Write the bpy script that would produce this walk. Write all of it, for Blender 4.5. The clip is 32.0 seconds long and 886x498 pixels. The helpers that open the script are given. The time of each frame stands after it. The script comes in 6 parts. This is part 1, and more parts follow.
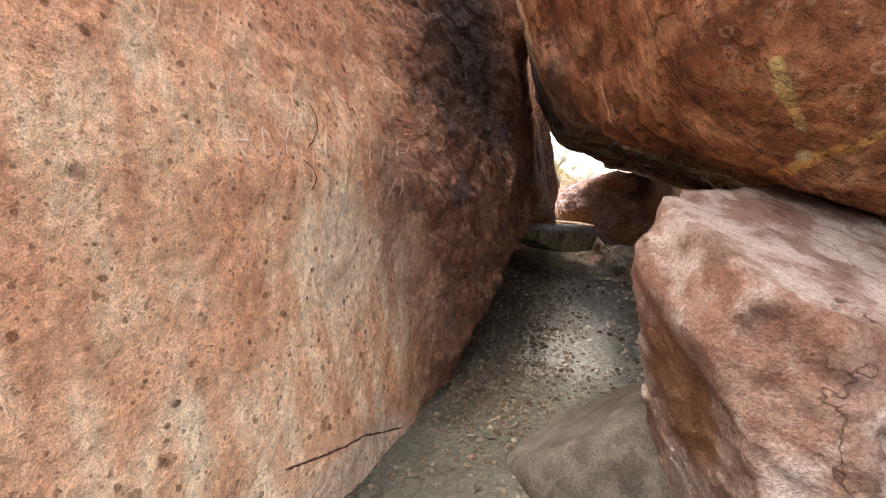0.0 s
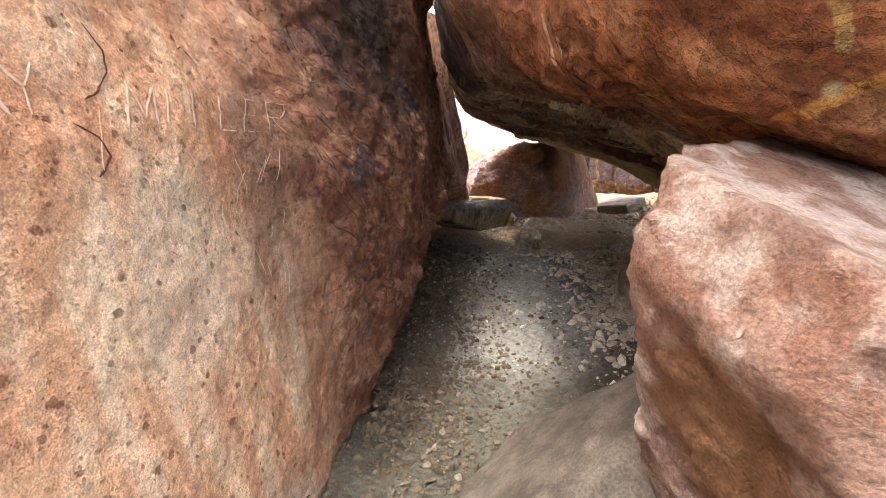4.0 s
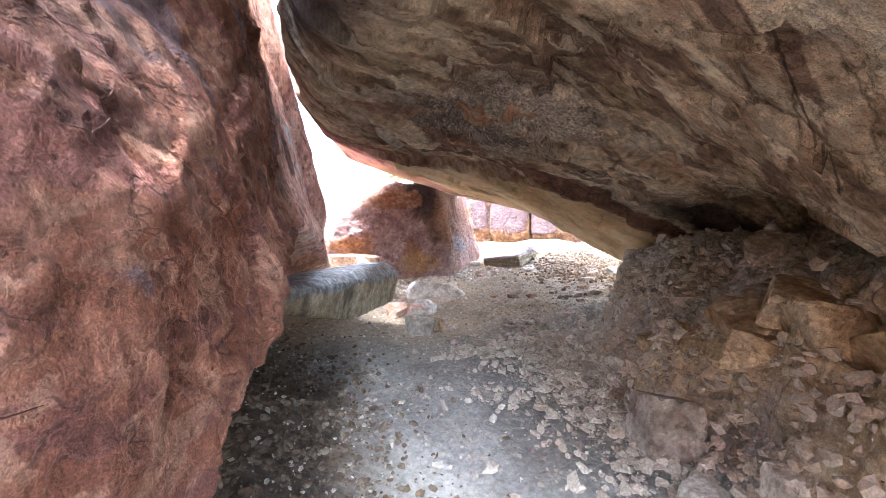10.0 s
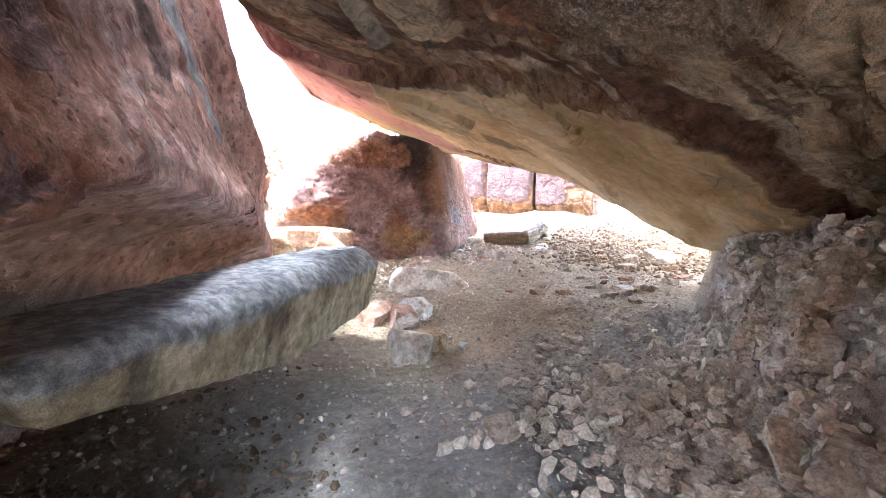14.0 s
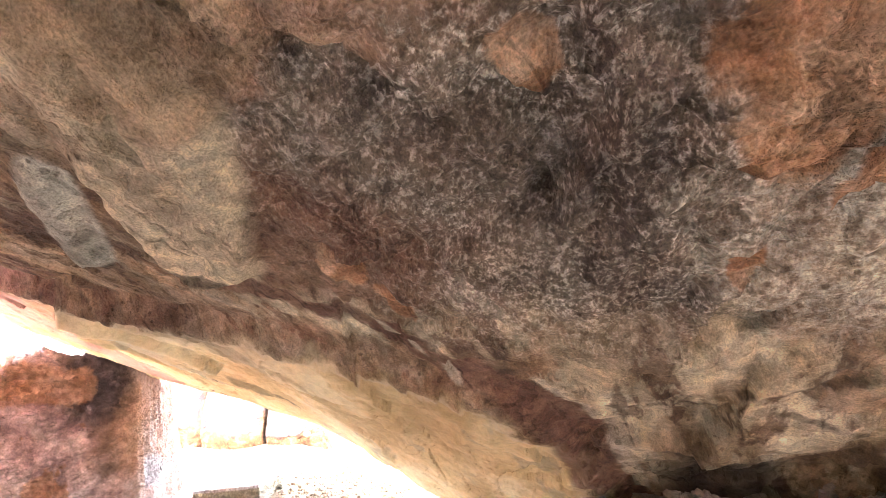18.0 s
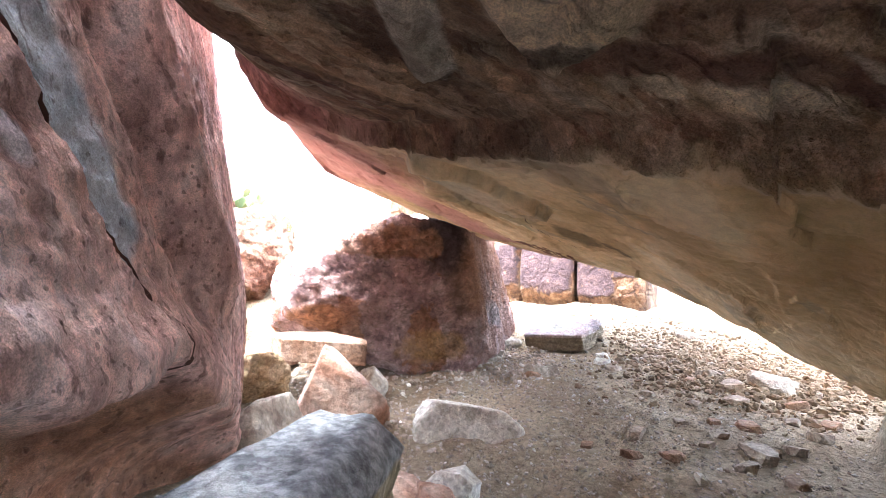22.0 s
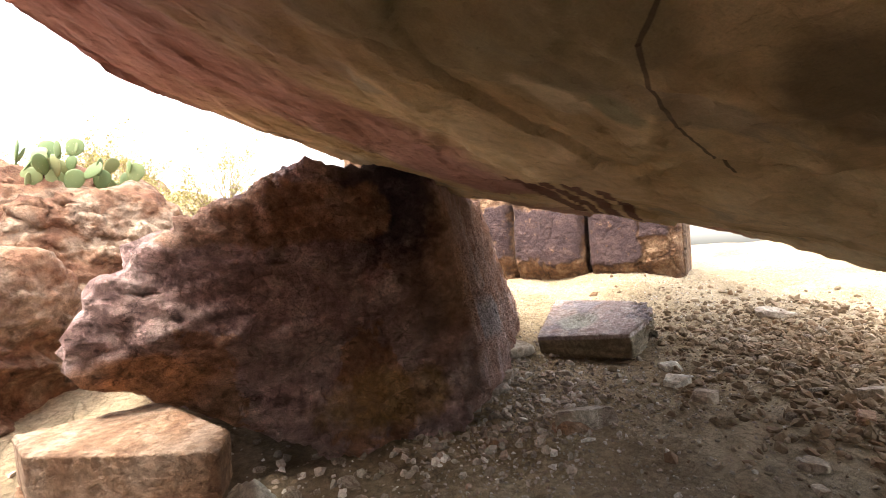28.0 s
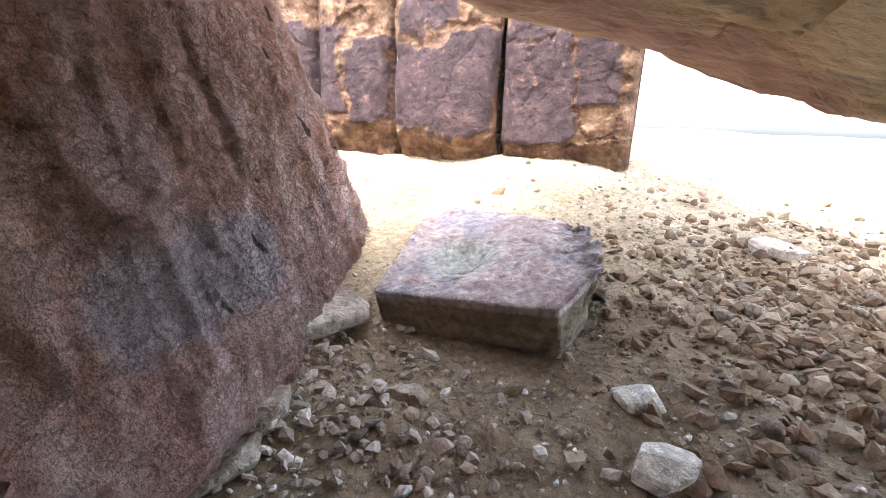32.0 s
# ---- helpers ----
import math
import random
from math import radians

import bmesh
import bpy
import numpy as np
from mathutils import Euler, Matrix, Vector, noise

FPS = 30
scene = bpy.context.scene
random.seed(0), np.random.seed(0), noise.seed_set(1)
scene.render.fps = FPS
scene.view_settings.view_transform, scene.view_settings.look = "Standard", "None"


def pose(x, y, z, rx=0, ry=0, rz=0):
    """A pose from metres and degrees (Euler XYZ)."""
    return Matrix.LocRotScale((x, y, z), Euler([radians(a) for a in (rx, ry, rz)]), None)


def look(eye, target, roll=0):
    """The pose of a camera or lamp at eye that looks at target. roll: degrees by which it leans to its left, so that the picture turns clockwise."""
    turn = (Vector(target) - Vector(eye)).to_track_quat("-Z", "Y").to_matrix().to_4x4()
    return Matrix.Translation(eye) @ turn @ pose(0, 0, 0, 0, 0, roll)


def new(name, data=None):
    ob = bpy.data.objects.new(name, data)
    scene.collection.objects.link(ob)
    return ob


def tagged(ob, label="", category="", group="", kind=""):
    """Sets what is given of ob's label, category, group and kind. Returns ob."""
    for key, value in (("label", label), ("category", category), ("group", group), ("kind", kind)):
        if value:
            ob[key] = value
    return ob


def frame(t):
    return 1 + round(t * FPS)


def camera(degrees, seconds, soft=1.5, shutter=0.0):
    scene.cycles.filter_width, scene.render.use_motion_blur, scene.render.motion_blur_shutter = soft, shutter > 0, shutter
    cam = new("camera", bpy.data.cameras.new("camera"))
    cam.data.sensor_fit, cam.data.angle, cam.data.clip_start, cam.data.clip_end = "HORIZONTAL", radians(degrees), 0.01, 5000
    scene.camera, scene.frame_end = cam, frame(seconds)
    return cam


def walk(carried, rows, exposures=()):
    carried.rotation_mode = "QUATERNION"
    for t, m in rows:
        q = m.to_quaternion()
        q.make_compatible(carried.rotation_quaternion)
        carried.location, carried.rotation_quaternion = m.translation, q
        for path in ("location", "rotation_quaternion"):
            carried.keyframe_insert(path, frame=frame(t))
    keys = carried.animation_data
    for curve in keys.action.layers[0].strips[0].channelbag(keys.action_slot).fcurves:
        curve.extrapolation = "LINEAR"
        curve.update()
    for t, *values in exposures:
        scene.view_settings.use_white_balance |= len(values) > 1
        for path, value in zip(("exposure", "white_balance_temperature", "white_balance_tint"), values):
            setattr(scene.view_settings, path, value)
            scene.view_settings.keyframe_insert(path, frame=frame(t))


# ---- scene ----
cam = camera(89.4, 32.0, 0.4)
PATH = [
    (0, (0.479, 0.101, 1.554), (0.404, 2.091, 1.364), 6.1),
    (0.5, (0.495, 0.393, 1.606), (0.597, 2.383, 1.431), 4.5),
    (1, (0.503, 0.561, 1.618), (0.768, 2.537, 1.451), 4.4),
    (1.5, (0.478, 0.629, 1.614), (0.974, 2.56, 1.456), 4.3),
    (2, (0.452, 0.658, 1.606), (1.08, 2.549, 1.439), 4.1),
    (2.5, (0.444, 0.667, 1.596), (1.12, 2.54, 1.408), 4.0),
    (3, (0.41, 0.683, 1.589), (1.086, 2.554, 1.38), 3.9),
    (3.5, (0.386, 0.75, 1.56), (0.966, 2.65, 1.331), 3.5),
    (4, (0.478, 0.949, 1.56), (0.806, 2.907, 1.311), 2.5),
    (4.5, (0.546, 1.055, 1.596), (0.571, 3.036, 1.322), 4.2),
    (6.5, (0.396, 2.527, 1.625), (0.248, 4.511, 1.829), -1.7),
    (7, (0.415, 2.673, 1.724), (0.495, 4.671, 1.709), 3.7),
    (7.5, (0.424, 2.932, 1.749), (0.717, 4.91, 1.782), 5.0),
    (8, (0.449, 3.131, 1.724), (1.163, 4.997, 1.808), 3.5),
    (8.5, (0.539, 3.35, 1.703), (1.346, 5.179, 1.782), 3.8),
    (9, (0.764, 3.569, 1.729), (1.577, 5.396, 1.792), 3.7),
    (9.5, (0.932, 3.831, 1.726), (1.749, 5.656, 1.713), 2.2),
    (10, (1.077, 4.152, 1.706), (2.008, 5.922, 1.688), 0.2),
    (10.5, (1.198, 4.341, 1.701), (2.201, 6.071, 1.661), 0.3),
    (11, (1.357, 4.583, 1.698), (2.372, 6.303, 1.605), 0.5),
    (11.5, (1.465, 4.813, 1.698), (2.518, 6.508, 1.557), 0.9),
    (12, (1.553, 5.192, 1.732), (2.664, 6.847, 1.569), 0.3),
    (12.5, (1.65, 5.454, 1.738), (2.775, 7.096, 1.54), 0.1),
    (13, (1.777, 5.715, 1.769), (2.865, 7.386, 1.614), -0.5),
    (13.5, (1.863, 5.969, 1.757), (2.886, 7.678, 1.582), 0.9),
    (15.5, (2.126, 6.973, 1.96), (3.192, 8.665, 1.928), 3.6),
    (16, (2.23, 7.18, 2.034), (3.68, 8.557, 2.063), 2.7),
    (16.5, (2.241, 7.205, 2.111), (3.903, 8.312, 2.214), 1.7),
    (17, (2.213, 7.19, 2.171), (3.904, 8.207, 2.496), 1.2),
    (17.5, (2.217, 7.156, 2.226), (3.875, 8.123, 2.79), 0.8),
    (18, (2.214, 7.138, 2.263), (3.876, 7.964, 3.009), -0.0),
    (18.5, (2.224, 7.125, 2.254), (3.934, 7.791, 3.048), -1.4),
    (19, (2.251, 7.107, 2.224), (4.013, 7.665, 2.988), -2.5),
    (19.5, (2.275, 7.141, 2.158), (4.124, 7.723, 2.651), -3.5),
    (20, (2.291, 7.192, 2.113), (4.157, 7.85, 2.405), -3.9),
    (20.5, (2.221, 7.309, 2.106), (3.902, 8.357, 2.383), -2.7),
    (21, (2.217, 7.447, 2.123), (3.562, 8.904, 2.38), -0.4),
    (21.5, (2.362, 7.556, 2.146), (3.443, 9.224, 2.364), 1.4),
    (22, (2.424, 7.703, 2.142), (3.352, 9.467, 2.308), 2.9),
    (22.5, (2.415, 7.979, 2.16), (3.34, 9.749, 2.269), 3.1),
    (23, (2.39, 8.105, 2.16), (3.315, 9.878, 2.193), 3.0),
    (23.5, (2.4, 8.143, 2.168), (3.327, 9.915, 2.162), 2.7),
    (24, (2.418, 8.194, 2.154), (3.34, 9.968, 2.106), 2.0),
    (24.5, (2.499, 8.335, 2.162), (3.231, 10.194, 2.083), 1.7),
    (26.5, (3.164, 9.363, 2.191), (3.668, 11.299, 2.217), 0.7),
    (27, (3.491, 9.584, 2.245), (4.133, 11.477, 2.279), 1.9),
    (27.5, (3.702, 9.767, 2.289), (4.538, 11.584, 2.325), 1.6),
    (28, (3.953, 10.062, 2.337), (4.951, 11.795, 2.38), -2.7),
    (28.5, (4.259, 10.281, 2.352), (5.291, 11.994, 2.375), -3.2),
    (29, (4.528, 10.478, 2.374), (5.544, 12.2, 2.39), -2.4),
    (29.5, (4.801, 10.741, 2.379), (5.812, 12.466, 2.331), -2.5),
    (30, (5.114, 11.047, 2.343), (6.165, 12.731, 2.098), -4.6),
    (30.5, (5.483, 11.321, 2.325), (6.527, 12.974, 1.905), -4.2),
    (31, (5.792, 11.579, 2.301), (6.984, 13.114, 1.831), 1.2),
    (31.5, (6.054, 11.922, 2.287), (7.292, 13.402, 1.762), 2.5),
    (32, (6.234, 12.069, 2.299), (7.5, 13.519, 1.758), 2.1),
]
EXPOSURES = [
    (0, 2.5, 6900, 10), (2, 2.95, 6700, 10), (3, 2.95, 6800, 10), (4, 3.0, 6900, 10), (7, 4.05, 5700, 10), (8, 4.75, 5500, 10), (9, 4.9, 5500, 10), (11, 5.45, 5500, 10), (12, 5.5, 5500, 10), (13, 5.3, 5500, 10), (16, 5.3, 5800, 10), (17, 5.6, 5700, 10), (18, 6.95, 6000, 10), (19, 7.3, 5500, 10), (20, 6.3, 5100, 10), (21.5, 5.0, 5500, 10), (23, 4.6, 6000, 10), (24.5, 4.4, 6900, 10), (26.5, 3.7, 7600, 10), (27.5, 3.4, 7500, 10), (28, 3.05, 7000, 10), (29, 3.85, 6900, 10), (30, 4.4, 6900, 10), (32, 3.65, 5900, 10),
]
walk(cam, [(t, look(eye, target, roll)) for t, eye, target, roll in PATH], EXPOSURES)


# ---- light ----
world = bpy.data.worlds.new("sky")
scene.world = world
world.use_nodes = True
wt = world.node_tree
sky = wt.nodes.new("ShaderNodeTexSky")
sky.sky_type, sky.sun_disc = "NISHITA", False
sky.sun_elevation, sky.sun_rotation = radians(68), radians(260)
sky.air_density, sky.dust_density, sky.ozone_density = 1.0, 4.0, 1.0
veil = wt.nodes.new("ShaderNodeHueSaturation")
veil.inputs["Saturation"].default_value = 0.45
wt.links.new(sky.outputs[0], veil.inputs["Color"])
wt.links.new(veil.outputs[0], wt.nodes["Background"].inputs[0])
wt.nodes["Background"].inputs[1].default_value = 0.15
sun = new("sun", bpy.data.lights.new("sun", "SUN"))
sun.data.energy, sun.data.angle, sun.data.color = 0.65, radians(9), (1.0, 0.96, 0.90)
sun.matrix_world = look((0, 0, 0), (0.36, 0.06, -0.93))


# ---- numbers: noise and curves ----
def lattice(ix, iy, iz, seed):
    h = (ix * 374761393 + iy * 668265263 + iz * 2147483647 + seed * 974634777) & 0xFFFFFFFF
    h = ((h ^ (h >> 13)) * 1274126177) & 0xFFFFFFFF
    h = ((h ^ (h >> 16)) * 2246822519) & 0xFFFFFFFF
    return ((h ^ (h >> 15)) & 0xFFFF) / 32767.5 - 1.0


def vnoise(x, y, z, seed=0):
    """Smooth noise between -1 and 1 on arrays."""
    x, y, z = np.broadcast_arrays(np.asarray(x, float), np.asarray(y, float), np.asarray(z, float))
    ix, iy, iz = (np.floor(v).astype(np.int64) for v in (x, y, z))
    fx, fy, fz = x - ix, y - iy, z - iz
    fx, fy, fz = (f * f * f * (f * (f * 6 - 15) + 10) for f in (fx, fy, fz))
    out = 0.0
    for dx in (0, 1):
        for dy in (0, 1):
            for dz in (0, 1):
                w = (fx if dx else 1 - fx) * (fy if dy else 1 - fy) * (fz if dz else 1 - fz)
                out = out + w * lattice(ix + dx, iy + dy, iz + dz, seed)
    return out


def fbm(x, y, z, octaves=4, seed=0, gain=0.5):
    out, amp, f = 0.0, 1.0, 1.0
    for k in range(octaves):
        out = out + amp * vnoise(x * f, y * f, z * f, seed + k)
        amp, f = amp * gain, f * 2.03
    return out


def ridged(x, y, z, octaves=3, seed=0):
    out, amp, f = 0.0, 1.0, 1.0
    for k in range(octaves):
        out = out + amp * (1 - 2 * np.abs(vnoise(x * f, y * f, z * f, seed + k)))
        amp, f = amp * 0.5, f * 2.1
    return out


def facets(u, v, w, seed=0, tilt=0.8, step=0.5):
    """Chipped planes: every cell of a jittered lattice has its own height and slope."""
    u, v, w = np.broadcast_arrays(np.asarray(u, float), np.asarray(v, float), np.asarray(w, float))
    iu, iv, iw = (np.floor(a).astype(np.int64) for a in (u, v, w))
    flat = bool(np.all(w == w.flat[0]))
    best, out = np.full(u.shape, 1e9), np.zeros(u.shape)
    for a in (-1, 0, 1):
        for b in (-1, 0, 1):
            for c in ((0,) if flat else (-1, 0, 1)):
                ju, jv, jw = iu + a, iv + b, iw + c
                du = u - (ju + 0.5 + 0.48 * lattice(ju, jv, jw, seed))
                dv = v - (jv + 0.5 + 0.48 * lattice(ju, jv, jw, seed + 1))
                dw = 0.0 if flat else w - (jw + 0.5 + 0.48 * lattice(ju, jv, jw, seed + 2))
                d = du * du + dv * dv + dw * dw
                h = step * lattice(ju, jv, jw, seed + 3) + tilt * (du * lattice(ju, jv, jw, seed + 4) + dv * lattice(ju, jv, jw, seed + 5) + dw * lattice(ju, jv, jw, seed + 6))
                near = d < best
                best, out = np.where(near, d, best), np.where(near, h, out)
    return out


def smooth(e0, e1, v):
    t = np.clip((v - e0) / (e1 - e0), 0, 1)
    return t * t * (3 - 2 * t)


def curve(v, knots):
    """A smooth line through (place, value) knots."""
    k = np.array(knots, float)
    x, y = k[:, 0], k[:, 1]
    v = np.clip(v, x[0], x[-1])
    m = np.gradient(y, x)
    i = np.clip(np.searchsorted(x, v) - 1, 0, len(x) - 2)
    h = x[i + 1] - x[i]
    t = (v - x[i]) / h
    return ((2 * t**3 - 3 * t**2 + 1) * y[i] + (t**3 - 2 * t**2 + t) * h * m[i]
            + (-2 * t**3 + 3 * t**2) * y[i + 1] + (t**3 - t**2) * h * m[i + 1])


def bump(x, y, cx, cy, r, h):
    return h * np.exp(-((x - cx) ** 2 + (y - cy) ** 2) / (r * r))


# ---- materials ----
class Mat:
    """A node material put together in code."""

    def __init__(self, name):
        self.m = bpy.data.materials.new(name)
        self.m.use_nodes = True
        self.t = self.m.node_tree
        self.bsdf = self.t.nodes["Principled BSDF"]
        self.coord = self.node("ShaderNodeTexCoord").outputs["Object"]

    def node(self, kind, **values):
        n = self.t.nodes.new(kind)
        for key, v in values.items():
            n.inputs[key].default_value = v
        return n

    def link(self, a, b):
        self.t.links.new(a, b)

    def spot(self, scale=(1, 1, 1), turn=(0, 0, 0), at=(0, 0, 0)):
        n = self.node("ShaderNodeMapping")
        n.inputs["Scale"].default_value, n.inputs["Rotation"].default_value, n.inputs["Location"].default_value = scale, turn, at
        self.link(self.coord, n.inputs["Vector"])
        return n.outputs[0]

    def slanted(self, angle, scale):
        """Coordinates turned about x, then stretched."""
        a, b = self.node("ShaderNodeMapping"), self.node("ShaderNodeMapping")
        a.inputs["Rotation"].default_value, b.inputs["Scale"].default_value = (angle, 0, 0), scale
        self.link(self.coord, a.inputs["Vector"])
        self.link(a.outputs[0], b.inputs["Vector"])
        return b.outputs[0]

    def noise(self, scale, detail=5.0, rough=0.6, vector=None, warp=0.0):
        n = self.node("ShaderNodeTexNoise", Scale=scale, Detail=detail, Roughness=rough, Distortion=warp)
        self.link(vector or self.coord, n.inputs["Vector"])
        return n.outputs["Fac"]

    def speckle(self, fine):
        """Grain on top of a coarser noise."""
        return self.maths("MULTIPLY_ADD", self.noise(70, 5, 0.8), 0.5, self.maths("MULTIPLY", fine, 0.5))

    def plates(self, scale, stretch=(1, 1, 1), turn=(0, 0, 0), warp=0.3):
        """Broken plates with a ragged outline: a tone for each, and the nearness of its edge."""
        base = self.spot(stretch, turn)
        n = self.node("ShaderNodeTexNoise", Scale=scale * 0.8, Detail=5.0, Roughness=0.6)
        self.link(base, n.inputs["Vector"])
        push = self.node("ShaderNodeVectorMath")
        push.operation = "MULTIPLY_ADD"
        self.link(n.outputs["Color"], push.inputs[0])
        push.inputs[1].default_value = (warp * 3 / scale,) * 3
        self.link(base, push.inputs[2])
        tone = self.node("ShaderNodeTexVoronoi", Scale=scale)
        self.link(push.outputs[0], tone.inputs["Vector"])
        edge = self.node("ShaderNodeTexVoronoi", Scale=scale)
        edge.feature = "DISTANCE_TO_EDGE"
        self.link(push.outputs[0], edge.inputs["Vector"])
        return self.axis(0, tone.outputs["Color"]), edge.outputs["Distance"]

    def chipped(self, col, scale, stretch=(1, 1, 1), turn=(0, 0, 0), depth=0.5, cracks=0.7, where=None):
        """Colour broken into plates, with shade painted into some of the joints. Returns the colour and a height."""
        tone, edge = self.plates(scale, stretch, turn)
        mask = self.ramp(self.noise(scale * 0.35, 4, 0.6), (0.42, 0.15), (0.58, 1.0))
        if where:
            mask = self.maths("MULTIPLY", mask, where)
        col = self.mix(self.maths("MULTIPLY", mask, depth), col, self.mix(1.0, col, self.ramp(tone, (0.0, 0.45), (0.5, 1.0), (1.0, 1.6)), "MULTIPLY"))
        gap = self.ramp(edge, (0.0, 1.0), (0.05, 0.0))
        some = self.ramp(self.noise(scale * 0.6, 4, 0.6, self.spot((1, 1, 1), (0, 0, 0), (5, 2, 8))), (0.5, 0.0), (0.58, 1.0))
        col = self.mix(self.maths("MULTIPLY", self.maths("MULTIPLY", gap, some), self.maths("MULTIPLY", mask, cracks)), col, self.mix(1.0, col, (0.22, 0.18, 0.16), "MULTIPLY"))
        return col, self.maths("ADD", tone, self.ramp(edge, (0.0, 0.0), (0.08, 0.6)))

    def warped(self, scale, amount, stretch=(1, 1, 1), turn=(0, 0, 0)):
        """Coordinates pushed about by a noise, so that outlines turn ragged."""
        base = self.spot(stretch, turn)
        n = self.node("ShaderNodeTexNoise", Scale=scale, Detail=3.0, Roughness=0.6)
        self.link(base, n.inputs["Vector"])
        push = self.node("ShaderNodeVectorMath")
        push.operation = "MULTIPLY_ADD"
        self.link(n.outputs["Color"], push.inputs[0])
        push.inputs[1].default_value = (amount,) * 3
        self.link(base, push.inputs[2])
        return push.outputs[0]

    def holes(self, scale, share, most=0.42, stretch=(1, 1, 1), turn=(0, 0, 0)):
        """Crisp pits of uneven size: 1 inside a pit."""
        n = self.node("ShaderNodeTexVoronoi", Scale=scale)
        self.link(self.warped(scale * 1.3, 0.5 / scale, stretch, turn), n.inputs["Vector"])
        radius = self.maths("MULTIPLY", self.maths("MAXIMUM", self.maths("SUBTRACT", self.axis(0, n.outputs["Color"]), 1 - share), 0.0), most / share)
        return self.fall(self.maths("SUBTRACT", n.outputs["Distance"], radius), -0.10, 0.02)

    def grooves(self, scale, stretch, turn=(0, 0, 0), width=0.012, cover=0.52):
        """Thin broken lines that follow the bedding."""
        n = self.noise(scale, 4, 0.55, self.warped(scale, 0.25 / scale, stretch, turn))
        line = self.fall(self.maths("ABSOLUTE", self.maths("SUBTRACT", n, 0.5)), width * 0.3, width)
        return self.maths("MULTIPLY", line, self.ramp(self.noise(scale * 1.7, 3, 0.5), (cover, 0.0), (cover + 0.05, 1.0)))

    def scab(self, scale, level, vector=None, soft=0.014, detail=6, rough=0.58):
        """A crisp patch where a skin has come off."""
        return self.ramp(self.noise(scale, detail, rough, vector, 0.3), (level, 0.0), (level + soft, 1.0))

    def shade(self, col, fac, tone):
        """Multiply a colour by a tone where fac is 1."""
        return self.mix(fac, col, self.mix(1.0, col, tone, "MULTIPLY"))

    def weather(self, col, s=1.0, pits=0.6, lines=0.6, stretch=(0.5, 1.6, 1.6), turn=(0, 0, 0), scabs=0.7, relief=1.0, where=None, calm_pits=True, grainy=0.45):
        """Scabs, pits, bedding lines and grain on a colour. Gives the colour and its relief."""
        off = self.spot((1, 1, 1), (0.3, 0.2, 0.1), (7, 3, 5))
        low, high = self.scab(3.6 * s, 0.55), self.scab(5.2 * s, 0.565, off)
        if where:
            low, high = self.maths("MULTIPLY", low, where), self.maths("MULTIPLY", high, where)
        col = self.shade(col, self.maths("MULTIPLY", low, scabs), (0.66, 0.62, 0.60))
        col = self.shade(col, self.maths("MULTIPLY", high, scabs), (1.28, 1.30, 1.30))
        mott = self.noise(15 * s, 4, 0.6)
        col = self.mix(self.maths("MULTIPLY_ADD", where, 0.45, 0.15) if where else 0.6, col, self.ramp(mott, (0.38, 0.62), (0.5, 1.0), (0.62, 1.38)), "MULTIPLY")
        area = self.ramp(self.noise(1.6 * s, 4, 0.6), (0.40, 0.25), (0.58, 1.0))
        if where and calm_pits:
            area = self.maths("MULTIPLY", area, where)
        # pits and grooves also carry their inner shade in the colour
        big, small = self.holes(8 * s, 0.30), self.holes(30 * s, 0.5)
        col = self.shade(col, self.maths("MULTIPLY", self.maths("MULTIPLY", big, area), pits * 0.8), (0.42, 0.38, 0.36))
        col = self.shade(col, self.maths("MULTIPLY", self.maths("MULTIPLY", small, area), pits), (0.45, 0.41, 0.39))
        line = self.grooves(2.4 * s, stretch, turn)
        if where:
            line = self.maths("MULTIPLY", line, where)
        col = self.shade(col, self.maths("MULTIPLY", line, lines), (0.22, 0.18, 0.17))
        grain = self.noise(150 * s, 3, 0.7)
        col = self.mix(grainy, col, self.ramp(grain, (0.38, 0.45), (0.62, 1.5)), "MULTIPLY")
        rest = [(low, -0.010), (high, 0.008), (mott, 0.045), (big, -0.020 * pits), (small, -0.008 * pits), (line, -0.022 * lines), (self.noise(55 * s, 5, 0.7), 0.014), (grain, 0.0035)]
        return col, [(h, d * relief / s) for h, d in rest]

    def cells(self, scale, vector=None, feature="F1", rand=1.0):
        n = self.node("ShaderNodeTexVoronoi", Scale=scale, Randomness=rand)
        n.feature = feature
        self.link(vector or self.coord, n.inputs["Vector"])
        return n.outputs["Distance"]

    def ramp(self, fac, *stops):
        n = self.node("ShaderNodeValToRGB")
        el = n.color_ramp.elements
        while len(el) < len(stops):
            el.new(0.5)
        for e, (p, c) in zip(el, stops):
            e.position, e.color = p, (c, c, c, 1) if isinstance(c, (int, float)) else (*c, 1)
        self.link(fac, n.inputs[0])
        return n.outputs[0]

    def mix(self, fac, a, b, mode="MIX"):
        n = self.node("ShaderNodeMix")
        n.data_type, n.blend_type = "RGBA", mode
        for sock, v in ((n.inputs[0], fac), (n.inputs[6], a), (n.inputs[7], b)):
            if hasattr(v, "is_output"):
                self.link(v, sock)
            elif isinstance(v, tuple):
                sock.default_value = (*v, 1)
            else:
                sock.default_value = v
        return n.outputs[2]

    def maths(self, op, a, b=0.0, c=0.0):
        n = self.node("ShaderNodeMath")
        n.operation = op
        for sock, v in zip(n.inputs, (a, b, c)):
            if hasattr(v, "is_output"):
                self.link(v, sock)
            else:
                sock.default_value = v
        return n.outputs[0]

    def axis(self, which, vector=None):
        n = self.node("ShaderNodeSeparateXYZ")
        self.link(vector or self.coord, n.inputs[0])
        return n.outputs[which]

